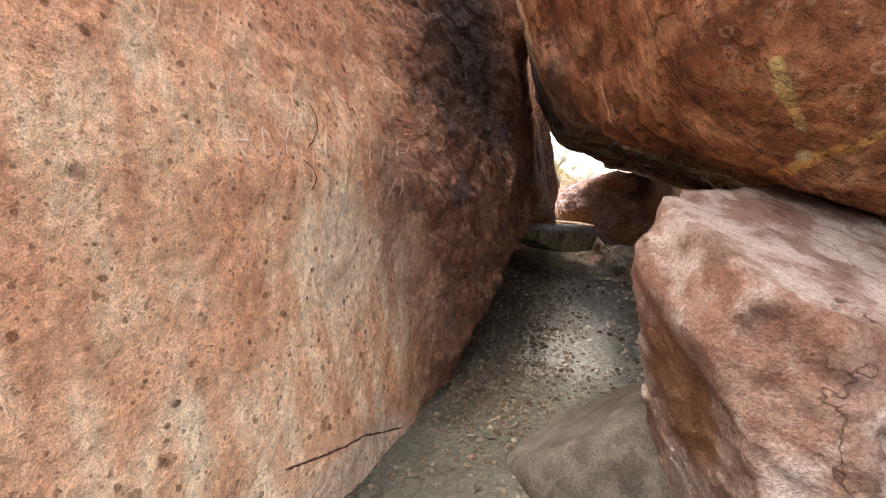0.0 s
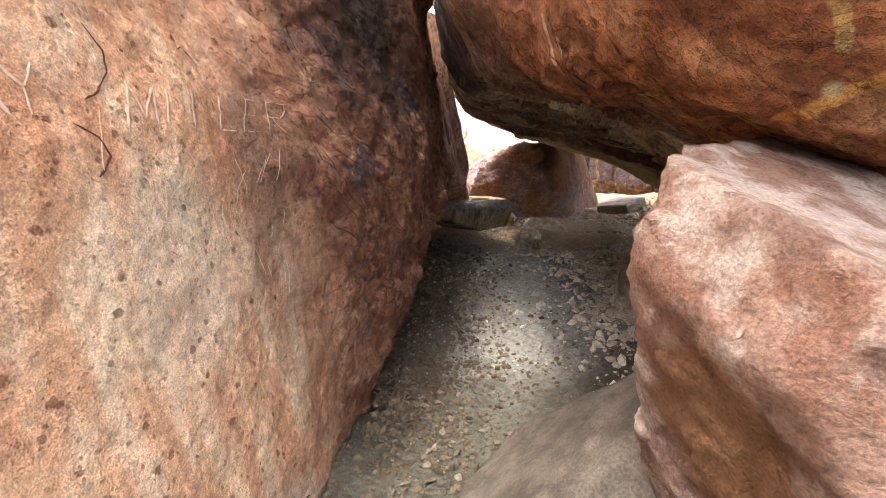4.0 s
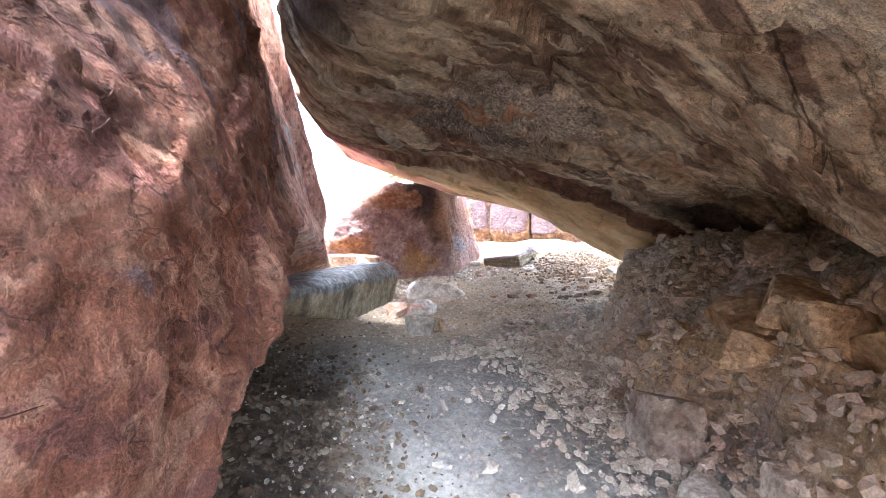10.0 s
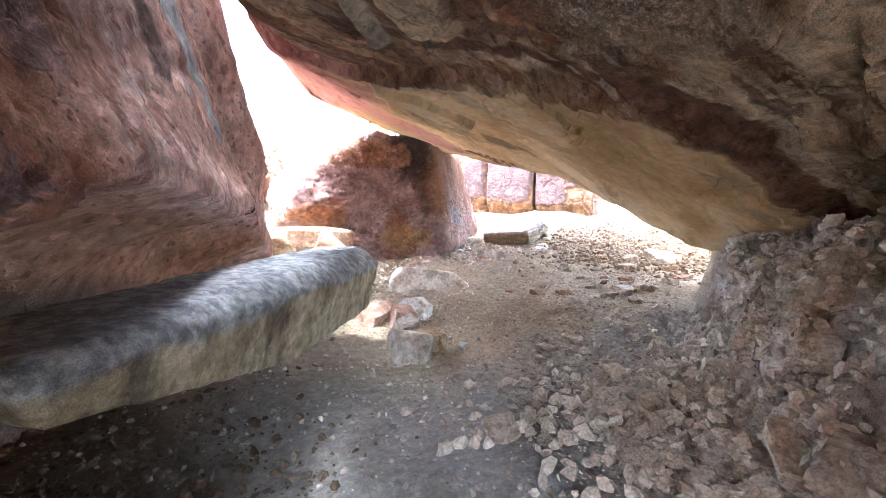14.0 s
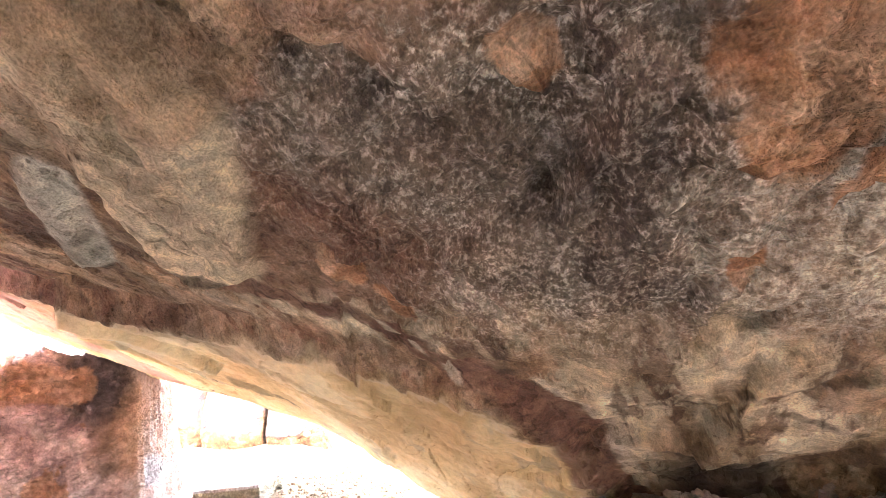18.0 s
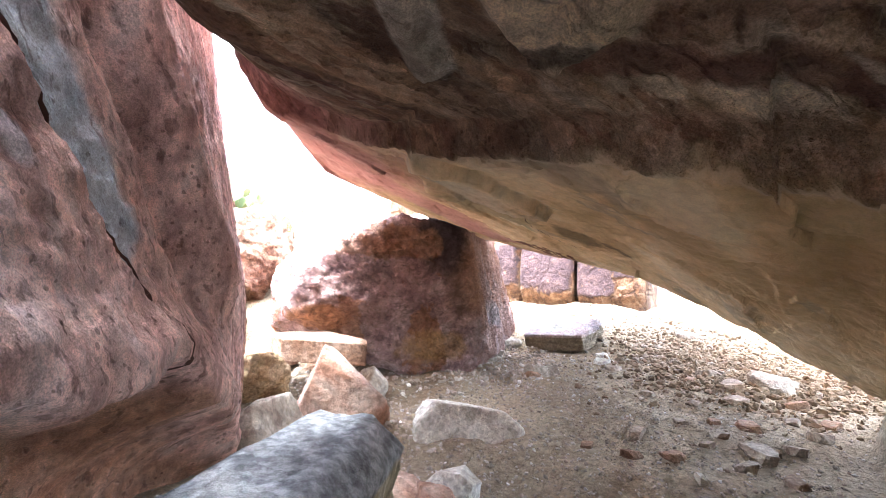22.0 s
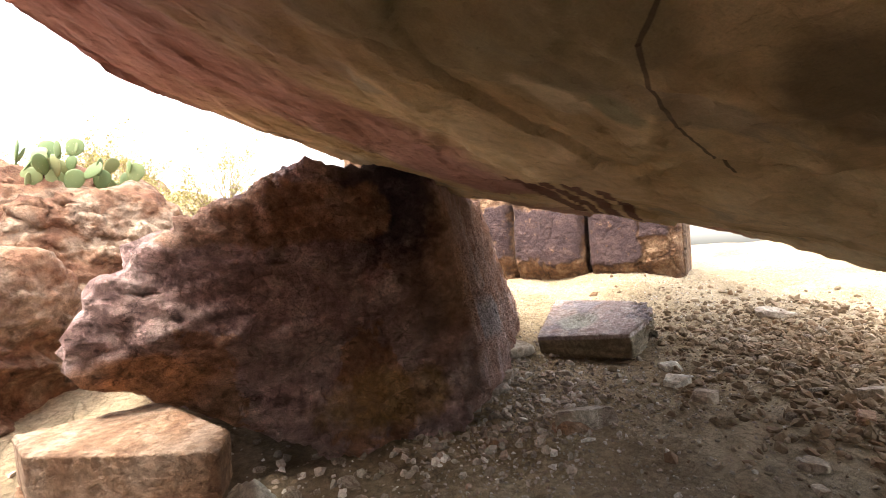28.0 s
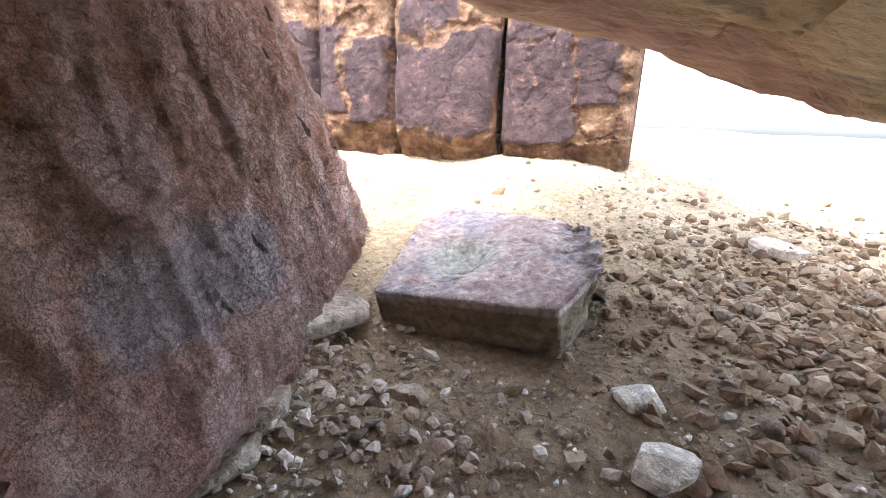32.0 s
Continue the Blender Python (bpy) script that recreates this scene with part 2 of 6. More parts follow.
    def window(self, value, lo, hi, soft):
        """1 between lo and hi, with soft ends."""
        up = self.node("ShaderNodeMapRange")
        up.interpolation_type = "SMOOTHSTEP"
        self.link(value, up.inputs[0])
        up.inputs[1].default_value, up.inputs[2].default_value = lo - soft, lo + soft
        dn = self.node("ShaderNodeMapRange")
        dn.interpolation_type = "SMOOTHSTEP"
        self.link(value, dn.inputs[0])
        dn.inputs[1].default_value, dn.inputs[2].default_value = hi - soft, hi + soft
        return self.maths("SUBTRACT", up.outputs[0], dn.outputs[0])

    def blob(self, at, radius, soft=0.4, wobble=0.25, scale=2.5):
        """A stain with a ragged outline about a place, radius in three axes."""
        v = self.spot(tuple(1 / r for r in radius), (0, 0, 0), tuple(-a / r for a, r in zip(at, radius)))
        n = self.node("ShaderNodeVectorMath")
        n.operation = "LENGTH"
        self.link(v, n.inputs[0])
        ragged = self.maths("MULTIPLY_ADD", self.noise(scale, 6, 0.65), 2 * wobble, n.outputs["Value"])
        return self.fall(ragged, 1 + wobble - soft, 1 + wobble + soft)

    def stroke(self, p, q, width, soft=0.5, wobble=0.4, scale=6.0, flat=False):
        """A ragged streak along the line from p to q."""
        p, q = Vector(p), Vector(q)
        if flat:
            p.z = q.z = 0.0
        along = q - p
        rel = self.node("ShaderNodeVectorMath")
        rel.operation = "SUBTRACT"
        self.link(self.spot((1, 1, 0)) if flat else self.coord, rel.inputs[0])
        rel.inputs[1].default_value = p
        dot = self.node("ShaderNodeVectorMath")
        dot.operation = "DOT_PRODUCT"
        self.link(rel.outputs[0], dot.inputs[0])
        dot.inputs[1].default_value = along / along.length_squared
        t = self.node("ShaderNodeClamp")
        self.link(dot.outputs["Value"], t.inputs[0])
        foot = self.node("ShaderNodeVectorMath")
        foot.operation = "SCALE"
        foot.inputs[0].default_value = along
        self.link(t.outputs[0], foot.inputs["Scale"])
        gap = self.node("ShaderNodeVectorMath")
        gap.operation = "DISTANCE"
        self.link(rel.outputs[0], gap.inputs[0])
        self.link(foot.outputs[0], gap.inputs[1])
        d = self.maths("DIVIDE", gap.outputs["Value"], width)
        ragged = self.maths("MULTIPLY_ADD", self.noise(scale, 6, 0.65), 2 * wobble, d)
        return self.fall(ragged, 1 + wobble - soft, 1 + wobble + soft)

    def follow(self, value, lo, hi, out_lo, out_hi, knots):
        """A curve through (value, result) knots."""
        n = self.node("ShaderNodeFloatCurve")
        pts = n.mapping.curves[0].points
        while len(pts) < len(knots):
            pts.new(0.5, 0.5)
        for pt, (a, b) in zip(pts, sorted(knots)):
            pt.location = ((a - lo) / (hi - lo), (b - out_lo) / (out_hi - out_lo))
        n.mapping.update()
        self.link(self.maths("DIVIDE", self.maths("SUBTRACT", value, lo), hi - lo), n.inputs["Value"])
        return self.maths("MULTIPLY_ADD", n.outputs[0], out_hi - out_lo, out_lo)

    def fall(self, value, lo, hi):
        n = self.node("ShaderNodeMapRange")
        n.interpolation_type = "SMOOTHSTEP"
        self.link(value, n.inputs[0])
        for i, v in enumerate((lo, hi, 1.0, 0.0)):
            n.inputs[i + 1].default_value = v
        return n.outputs[0]

    def bumps(self, *layers):
        """Relief from (height, strength in metres) layers."""
        normal = None
        for h, d in layers:
            n = self.node("ShaderNodeBump", Strength=1.0, Distance=abs(d))
            n.invert = d < 0
            self.link(h, n.inputs["Height"])
            if normal:
                self.link(normal, n.inputs["Normal"])
            normal = n.outputs[0]
        self.link(normal, self.bsdf.inputs["Normal"])

    def done(self, colour, rough=0.9):
        if isinstance(colour, tuple):
            self.bsdf.inputs["Base Color"].default_value = (*colour, 1)
        else:
            self.link(colour, self.bsdf.inputs["Base Color"])
        if hasattr(rough, "is_output"):
            self.link(rough, self.bsdf.inputs["Roughness"])
        else:
            self.bsdf.inputs["Roughness"].default_value = rough
        self.bsdf.inputs["Specular IOR Level"].default_value = 0.25
        return self.m


def stone(name, light, mid, dark, scale=1.0, pits=0.5, relief=0.02, random_tint=False, rubbed=None):
    """Weathered sandstone in three tones."""
    m = Mat(name)
    broad = m.noise(1.3 * scale, 6, 0.6, warp=0.5)
    col = m.ramp(broad, (0.40, dark), (0.49, mid), (0.60, light))
    col, rest = m.weather(col, scale * 0.8, pits, 0.3, (0.8, 1.2, 1.4), (0.5, 0.4, 0.6), 0.7, relief * 50)
    if random_tint:
        info = m.node("ShaderNodeObjectInfo").outputs["Random"]
        col = m.mix(0.7, col, m.ramp(info, (0.0, (0.6, 0.57, 0.54)), (0.4, (0.95, 0.92, 0.88)), (0.7, (0.9, 0.82, 0.74)), (1.0, (1.25, 1.25, 1.22))), "MULTIPLY")
    if rubbed:
        at, r, tone = rubbed
        col = m.mix(m.maths("MULTIPLY", m.blob(at, r, 0.3, 0.15, 6), 0.8), col, tone)
    m.bumps((broad, relief * 2), *rest)
    return m.done(col, 0.92)


# the inscribed wall: pale pitted orange at the entrance, brick red further in, grey-violet varnish at the far end
def wall_material():
    m = Mat("red sandstone wall")
    broad = m.noise(0.9, 6, 0.6, warp=0.5)
    mid = m.noise(3.2, 7, 0.62)
    y, z = m.axis(1), m.axis(2)
    runs = m.noise(3.0, 6, 0.6, m.spot((1, 2.2, 0.5), (0.35, 0, 0)))
    red = m.ramp(mid, (0.38, (0.18, 0.070, 0.041)), (0.5, (0.265, 0.112, 0.067)), (0.62, (0.34, 0.165, 0.108)))
    pale = m.ramp(runs, (0.36, (0.66, 0.34, 0.205)), (0.5, (0.80, 0.48, 0.30)), (0.64, (0.88, 0.65, 0.46)))
    pale = m.mix(m.ramp(broad, (0.52, 0.0), (0.62, 0.5)), pale, (0.60, 0.27, 0.15))
    grey = m.ramp(runs, (0.38, (0.52, 0.31, 0.265)), (0.5, (0.72, 0.47, 0.405)), (0.64, (0.82, 0.62, 0.56)))
    wob = m.maths("MULTIPLY_ADD", broad, 2.0, y)
    near = m.fall(wob, 4.1, 5.3)
    far = m.fall(m.maths("MULTIPLY", wob, -1.0), -9.8, -8.8)
    # pink and dark skins on the red part, lying along the bedding
    bed = m.spot((1, 1.0, 2.4), (-0.65, 0, 0))
    red = m.mix(m.maths("MULTIPLY", m.scab(2.6, 0.53, bed, 0.05), 0.75), red, (0.18, 0.075, 0.06))
    red = m.mix(m.maths("MULTIPLY", m.scab(3.4, 0.55, m.spot((1, 1.0, 2.0), (-0.65, 0, 0), (0, 4, 9)), 0.04), 0.75), red, (0.39, 0.21, 0.138))
    red = m.mix(m.maths("MULTIPLY", m.scab(1.7, 0.60, m.spot((1, 1, 1.5), (-0.65, 0, 0), (3, 8, 2)), 0.03), 0.8), red, (0.15, 0.10, 0.10))
    col = m.mix(near, red, pale)
    # the upper part of the entrance face is redder
    high = m.fall(m.maths("MULTIPLY", m.maths("MULTIPLY_ADD", broad, 0.9, z), -1.0), -3.0, -2.1)
    col = m.mix(m.maths("MULTIPLY", m.maths("MULTIPLY", high, near), 0.65), col, (0.50, 0.21, 0.12))
    col = m.mix(far, col, grey)
    # bare orange stone under the lip
    under = m.fall(m.maths("SUBTRACT", z, m.follow(y, -5.0, 12.5, -2.0, 3.0, LIP)), -0.10, 0.02)
    col = m.mix(m.maths("MULTIPLY", m.maths("MULTIPLY", under, m.fall(m.maths("MULTIPLY", y, -1.0), -6.2, -5.0)), 0.85), col, m.ramp(mid, (0.4, (0.46, 0.22, 0.125)), (0.6, (0.62, 0.35, 0.22))))
    # smoke stain by the letters, a dark brown stain above it, a pale rubbed patch
    col = m.mix(m.maths("MULTIPLY", m.blob((0.0, 3.5, 1.35), (0.9, 0.30, 0.75), 0.6, 0.35), 0.5), col, (0.26, 0.16, 0.12))
    col = m.mix(m.maths("MULTIPLY", m.blob((0.3, 4.45, 2.7), (0.9, 0.45, 0.75), 0.6, 0.3), 0.5), col, (0.13, 0.06, 0.045))
    # the crevice's shade painted in near-black
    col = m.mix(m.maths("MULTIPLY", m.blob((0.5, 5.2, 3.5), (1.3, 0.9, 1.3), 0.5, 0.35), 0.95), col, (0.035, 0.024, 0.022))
    col = m.mix(m.maths("MULTIPLY", m.blob((-0.25, 2.85, 1.2), (0.6, 0.32, 0.42), 0.5, 0.4, 5), 0.6), col, (0.82, 0.66, 0.50))
    col = m.mix(m.maths("MULTIPLY", m.blob((0.05, 2.7, -0.12), (0.6, 0.75, 0.22), 0.15, 0.2, 4), 0.8), col, (0.66, 0.48, 0.36))
    col = m.mix(m.maths("MULTIPLY", m.blob((2.6, 12.7, 1.4), (0.8, 0.75, 1.0), 0.15, 0.25, 3), 0.8), col, m.ramp(mid, (0.4, (0.52, 0.27, 0.17)), (0.6, (0.66, 0.40, 0.28))))
    # bluish run beside the slanting crack, the fold's shade painted on, other streaks
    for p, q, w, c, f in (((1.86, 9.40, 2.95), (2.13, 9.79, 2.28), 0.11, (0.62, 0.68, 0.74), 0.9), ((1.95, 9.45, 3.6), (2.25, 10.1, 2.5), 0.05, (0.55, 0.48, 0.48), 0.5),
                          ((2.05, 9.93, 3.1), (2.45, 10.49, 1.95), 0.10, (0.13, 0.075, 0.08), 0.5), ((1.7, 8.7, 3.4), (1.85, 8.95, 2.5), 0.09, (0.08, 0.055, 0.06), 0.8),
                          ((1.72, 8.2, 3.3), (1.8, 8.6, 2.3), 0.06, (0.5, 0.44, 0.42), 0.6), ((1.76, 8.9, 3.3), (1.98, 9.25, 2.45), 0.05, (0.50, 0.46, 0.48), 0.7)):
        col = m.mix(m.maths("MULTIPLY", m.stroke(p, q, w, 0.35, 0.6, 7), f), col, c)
    inner = m.maths("SUBTRACT", 1.0, m.maths("MAXIMUM", near, far))
    # the hollow's shade painted in, well below the lip
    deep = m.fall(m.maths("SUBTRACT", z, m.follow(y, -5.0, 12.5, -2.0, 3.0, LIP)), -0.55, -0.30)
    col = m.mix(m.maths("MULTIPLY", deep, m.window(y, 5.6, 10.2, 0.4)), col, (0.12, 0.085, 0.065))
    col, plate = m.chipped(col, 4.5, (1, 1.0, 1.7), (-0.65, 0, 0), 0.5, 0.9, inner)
    col, rest = m.weather(col, 1.0, 0.9, 0.5, (1, 0.6, 1.8), (-0.65, 0, 0), 0.5, 1.0, m.maths("SUBTRACT", 1.0, m.maths("MULTIPLY_ADD", near, 0.92, m.maths("MULTIPLY", far, 0.5))), False)
    # slanting furrows at the far end, dark pits at the entrance
    furrow = m.noise(1.0, 6, 0.62, m.slanted(-0.464, (10, 16, 5)))
    slits = m.ramp(m.noise(1.0, 4, 0.5, m.slanted(-0.464, (12, 28, 9))), (0.34, 1.0), (0.40, 0.0))
    col = m.mix(m.maths("MULTIPLY", far, 0.5), col, m.mix(1.0, col, m.ramp(furrow, (0.38, 0.5), (0.5, 1.0), (0.62, 1.45)), "MULTIPLY"))
    col = m.shade(col, m.maths("MULTIPLY", m.maths("MULTIPLY", slits, far), 0.7), (0.35, 0.30, 0.29))
    dots, specks = m.holes(17, 0.30, 0.34), m.holes(46, 0.45, 0.40)
    col = m.shade(col, m.maths("MULTIPLY", m.maths("MULTIPLY", dots, near), 0.75), (0.30, 0.22, 0.19))
    col = m.shade(col, m.maths("MULTIPLY", m.maths("MULTIPLY", specks, near), 0.6), (0.50, 0.42, 0.38))
    col = m.mix(m.maths("MULTIPLY", near, 0.6), col, m.mix(1.0, col, m.ramp(m.noise(26, 6, 0.7), (0.36, 0.6), (0.5, 1.0), (0.64, 1.35)), "MULTIPLY"))
    m.bumps((mid, 0.015), (m.maths("MULTIPLY", plate, inner), 0.022), (m.maths("MULTIPLY", dots, near), -0.018), (m.maths("MULTIPLY", specks, near), -0.008), (m.maths("MULTIPLY", furrow, far), 0.038), (m.maths("MULTIPLY", slits, far), -0.02), *rest)
    return m.done(col, 0.9)


def roof_material():
    m = Mat("tan sandstone roof")
    broad = m.noise(0.8, 6, 0.6, warp=0.6)
    mid = m.noise(3.5, 7, 0.62)
    x, y = m.axis(0), m.axis(1)
    wob = m.maths("MULTIPLY_ADD", broad, 1.6, y)
    bed, bed2 = m.spot((0.45, 2.0, 1.4), (0, 0, 0.35)), m.spot((0.5, 1.7, 1.2), (0, 0, 0.25), (3, 7, 1))
    # bedded tan, olive and cream over the passage
    tan = m.ramp(m.noise(1.6, 6, 0.6, bed, 0.3), (0.40, (0.25, 0.17, 0.11)), (0.47, (0.47, 0.345, 0.225)), (0.54, (0.64, 0.50, 0.345)), (0.62, (0.78, 0.67, 0.51)))
    tan = m.mix(m.maths("MULTIPLY", m.scab(1.8, 0.56, bed2, 0.03), 0.8), tan, (0.20, 0.12, 0.085))
    tan = m.mix(m.maths("MULTIPLY", m.scab(2.6, 0.57, bed, 0.03), 0.7), tan, (0.68, 0.57, 0.41))
    tan = m.mix(m.maths("MULTIPLY", m.scab(2.2, 0.60, bed2, 0.04), 0.6), tan, (0.50, 0.30, 0.19))
    brown = m.ramp(mid, (0.38, (0.24, 0.095, 0.05)), (0.5, (0.42, 0.175, 0.085)), (0.62, (0.56, 0.29, 0.15)))
    front = m.fall(wob, 4.3, 4.9)
    col = m.mix(front, tan, brown)
    # beyond the step: smooth yellow tan
    side = m.maths("SUBTRACT", y, m.follow(x, 2.0, 7.0, 6.0, 12.0, LEDGE))
    ragged = m.maths("MULTIPLY_ADD", m.noise(1.7, 7, 0.66, m.spot((0.7, 1.3, 1), (0, 0, 0.4))), 0.7, m.maths("SUBTRACT", side, 0.35))
    beyond = m.fall(m.maths("MULTIPLY", ragged, -1.0), -0.05, 0.08)
    plain = m.ramp(m.noise(1.1, 6, 0.55, m.spot((0.6, 1.5, 1), (0, 0, -0.5)), 0.6), (0.38, (0.54, 0.38, 0.20)), (0.5, (0.74, 0.55, 0.31)), (0.62, (0.84, 0.69, 0.46)))
    plain = m.mix(m.maths("MULTIPLY", m.scab(1.5, 0.57, m.spot((0.6, 1.5, 1), (0, 0, -0.5), (2, 2, 2)), 0.05), 0.65), plain, (0.44, 0.36, 0.25))
    col = m.mix(beyond, col, plain)
    # purple-black along the slit and a dark belt at the front
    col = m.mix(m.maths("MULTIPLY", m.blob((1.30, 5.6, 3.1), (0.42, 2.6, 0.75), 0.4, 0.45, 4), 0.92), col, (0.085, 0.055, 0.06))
    col = m.mix(m.maths("MULTIPLY", m.blob((1.9, 3.85, 2.35), (1.2, 0.42, 0.5), 0.4, 0.5, 4), 0.8), col, m.mix(mid, (0.10, 0.045, 0.035), (0.24, 0.11, 0.08)))
    # grey pitted vault over the path, orange scabs beside it
    crust = m.ramp(m.noise(60, 4, 0.72), (0.44, (0.17, 0.13, 0.11)), (0.52, (0.32, 0.25, 0.21)), (0.60, (0.72, 0.64, 0.55)))
    crust = m.mix(m.ramp(m.noise(1.9, 5, 0.6), (0.5, 0.0), (0.6, 0.75)), crust, m.ramp(m.noise(60, 4, 0.72), (0.5, (0.14, 0.105, 0.09)), (0.6, (0.30, 0.23, 0.195))))
    crust = m.shade(crust, m.holes(12, 0.5, 0.4), (0.3, 0.27, 0.26))
    vault = m.blob((2.95, 7.2, 2.7), (0.68, 0.85, 0.8), 0.5, 0.5, 2)
    col = m.mix(m.maths("MULTIPLY", vault, 0.85), col, crust)
    col = m.mix(m.maths("MULTIPLY", m.blob((3.25, 6.65, 2.7), (0.55, 0.38, 0.6), 0.25, 0.8, 3), 0.85), col, m.ramp(m.noise(38, 5, 0.7), (0.40, (0.30, 0.22, 0.165)), (0.5, (0.52, 0.43, 0.34)), (0.6, (0.76, 0.69, 0.59))))
    col = m.mix(m.maths("MULTIPLY", m.blob((2.3, 7.7, 2.8), (0.35, 0.5, 0.5), 0.15, 0.7, 3), 0.75), col, m.ramp(mid, (0.4, (0.30, 0.15, 0.095)), (0.6, (0.50, 0.30, 0.20))))
    col = m.mix(m.maths("MULTIPLY", m.blob((2.45, 8.2, 2.8), (0.3, 0.45, 0.5), 0.2, 0.4, 3), 0.8), col, (0.55, 0.44, 0.31))
    # the dark red face of the step
    col = m.mix(m.maths("MULTIPLY", m.window(ragged, -0.30, 0.0, 0.07), 0.55), col, m.ramp(m.noise(6, 6, 0.65, bed), (0.40, (0.12, 0.05, 0.034)), (0.52, (0.24, 0.105, 0.07)), (0.62, (0.44, 0.27, 0.19))))
    col = m.mix(m.maths("MULTIPLY", m.blob((3.0, 8.95, 2.8), (0.6, 0.85, 0.6), 0.4, 0.5, 3), 0.55), col, m.mix(m.scab(3, 0.5, bed, 0.06), (0.12, 0.055, 0.04), (0.36, 0.20, 0.12)))
    col = m.mix(m.maths("MULTIPLY", m.window(ragged, 0.02, 0.08, 0.03), 0.6), col, (0.70, 0.56, 0.40))
    # smooth tan lobes beside the vault, the dark band that runs down to the mound, bare orange scabs
    col = m.mix(m.maths("MULTIPLY", m.blob((3.12, 8.05, 2.75), (0.36, 0.42, 0.35), 0.3, 0.5, 4), 0.7), col, m.mix(mid, (0.17, 0.08, 0.055), (0.32, 0.17, 0.12)))
    # the last of these strokes paints the shadow at the lobe's tip
    for p, q, w, c, f in (((2.56, 8.0, 2.8), (3.08, 8.46, 2.76), 0.20, (0.68, 0.55, 0.39), 0.95), ((2.66, 8.55, 2.85), (3.0, 8.96, 2.82), 0.085, (0.62, 0.56, 0.46), 0.9), ((2.45, 7.72, 2.82), (2.5, 7.9, 2.82), 0.15, (0.46, 0.32, 0.21), 0.85),
                          ((2.62, 8.36, 2.82), (3.05, 8.74, 2.8), 0.035, (0.20, 0.16, 0.125), 0.7), ((3.12, 8.62, 2.76), (3.2, 8.47, 2.75), 0.045, (0.10, 0.075, 0.06), 0.8)):
        col = m.mix(m.maths("MULTIPLY", m.stroke(p, q, w, 0.18, 0.25, 5), f), col, c)
    run = [(3.29, 8.53, 2.74), (3.48, 8.28, 2.67), (3.66, 8.06, 2.60), (3.96, 7.88, 2.50), (4.25, 7.70, 2.40), (4.62, 7.62, 2.26), (5.7, 7.70, 1.95)]
    for k in range(6):
        col = m.mix(m.maths("MULTIPLY", m.stroke(run[k], run[k + 1], 0.07 + 0.018 * k, 0.25, 0.45, 6), 0.85), col, m.mix(mid, (0.15, 0.075, 0.055), (0.27, 0.15, 0.11)))
    for p, q, w in (((3.53, 8.10, 2.63), (3.88, 7.97, 2.54), 0.02), ((3.88, 7.97, 2.54), (4.12, 7.98, 2.43), 0.022), ((4.01, 7.62, 2.46), (4.64, 7.44, 2.27), 0.03), ((4.64, 7.44, 2.27), (6.0, 7.46, 1.9), 0.05)):
        col = m.mix(m.maths("MULTIPLY", m.stroke(p, q, w, 0.4, 0.7, 9), 0.75), col, (0.70, 0.60, 0.47))
    rust = m.ramp(m.noise(7, 6, 0.62), (0.4, (0.36, 0.165, 0.09)), (0.5, (0.52, 0.27, 0.15)), (0.6, (0.64, 0.41, 0.27)))
    for at, r in (((2.82, 6.92, 2.71), (0.19, 0.11, 0.3)), ((2.71, 7.25, 2.74), (0.07, 0.05, 0.2)), ((3.23, 7.99, 2.69), (0.10, 0.07, 0.15)), ((3.44, 7.92, 2.64), (0.12, 0.05, 0.15)), ((3.24, 6.97, 2.65), (0.10, 0.035, 0.15)), ((3.05, 6.8, 2.65), (0.2, 0.06, 0.2))):
        col = m.mix(m.maths("MULTIPLY", m.blob(at, r, 0.12, 0.7, 6), 0.9), col, rust)
    for p, q in (((4.27, 7.17, 2.34), (4.13, 6.91, 2.37)), ((4.13, 6.91, 2.37), (3.9, 6.43, 2.42)), ((4.25, 6.84, 2.33), (4.49, 6.43, 2.21))):
        col = m.mix(m.maths("MULTIPLY", m.stroke(p, q, 0.02, 0.5, 0.8, 8), 0.7), col, (0.14, 0.10, 0.07))
    # olive and brown blotches on the smooth part, pale scars beside the crack
    for at, r, c, f in (((4.35, 10.75, 2.8), (0.55, 0.38, 0.3), (0.34, 0.29, 0.17), 0.7), ((4.78, 10.90, 2.76), (0.13, 0.06, 0.2), (0.76, 0.62, 0.40), 0.9), ((4.9, 10.80, 2.72), (0.10, 0.05, 0.2), (0.36, 0.33, 0.20), 0.8), ((5.05, 10.36, 2.6), (0.28, 0.12, 0.2), (0.22, 0.17, 0.10), 0.8),
                        ((5.3, 10.2, 2.5), (0.16, 0.05, 0.2), (0.16, 0.12, 0.08), 0.7), ((5.6, 11.4, 2.6), (0.8, 0.25, 0.3), (0.60, 0.40, 0.22), 0.5), ((3.9, 11.3, 3.05), (0.6, 0.3, 0.3), (0.50, 0.34, 0.20), 0.6)):
        col = m.mix(m.maths("MULTIPLY", m.mix(beyond, (0, 0, 0), m.blob(at, r, 0.25, 0.6, 4)), f), col, c)
    # olive-grey scar, violet varnish along the open lip
    col = m.mix(m.maths("MULTIPLY", m.stroke((3.55, 9.95, 2.85), (4.2, 10.35, 2.8), 0.24, 0.3, 0.5, 3), 0.65), col, m.mix(mid, (0.38, 0.33, 0.24), (0.62, 0.56, 0.44)))
    col = m.mix(m.maths("MULTIPLY", m.blob((2.95, 12.0, 3.8), (1.5, 2.5, 1.25), 0.3, 0.35), 0.9), col, m.ramp(mid, (0.4, (0.34, 0.15, 0.135)), (0.6, (0.50, 0.27, 0.24))))
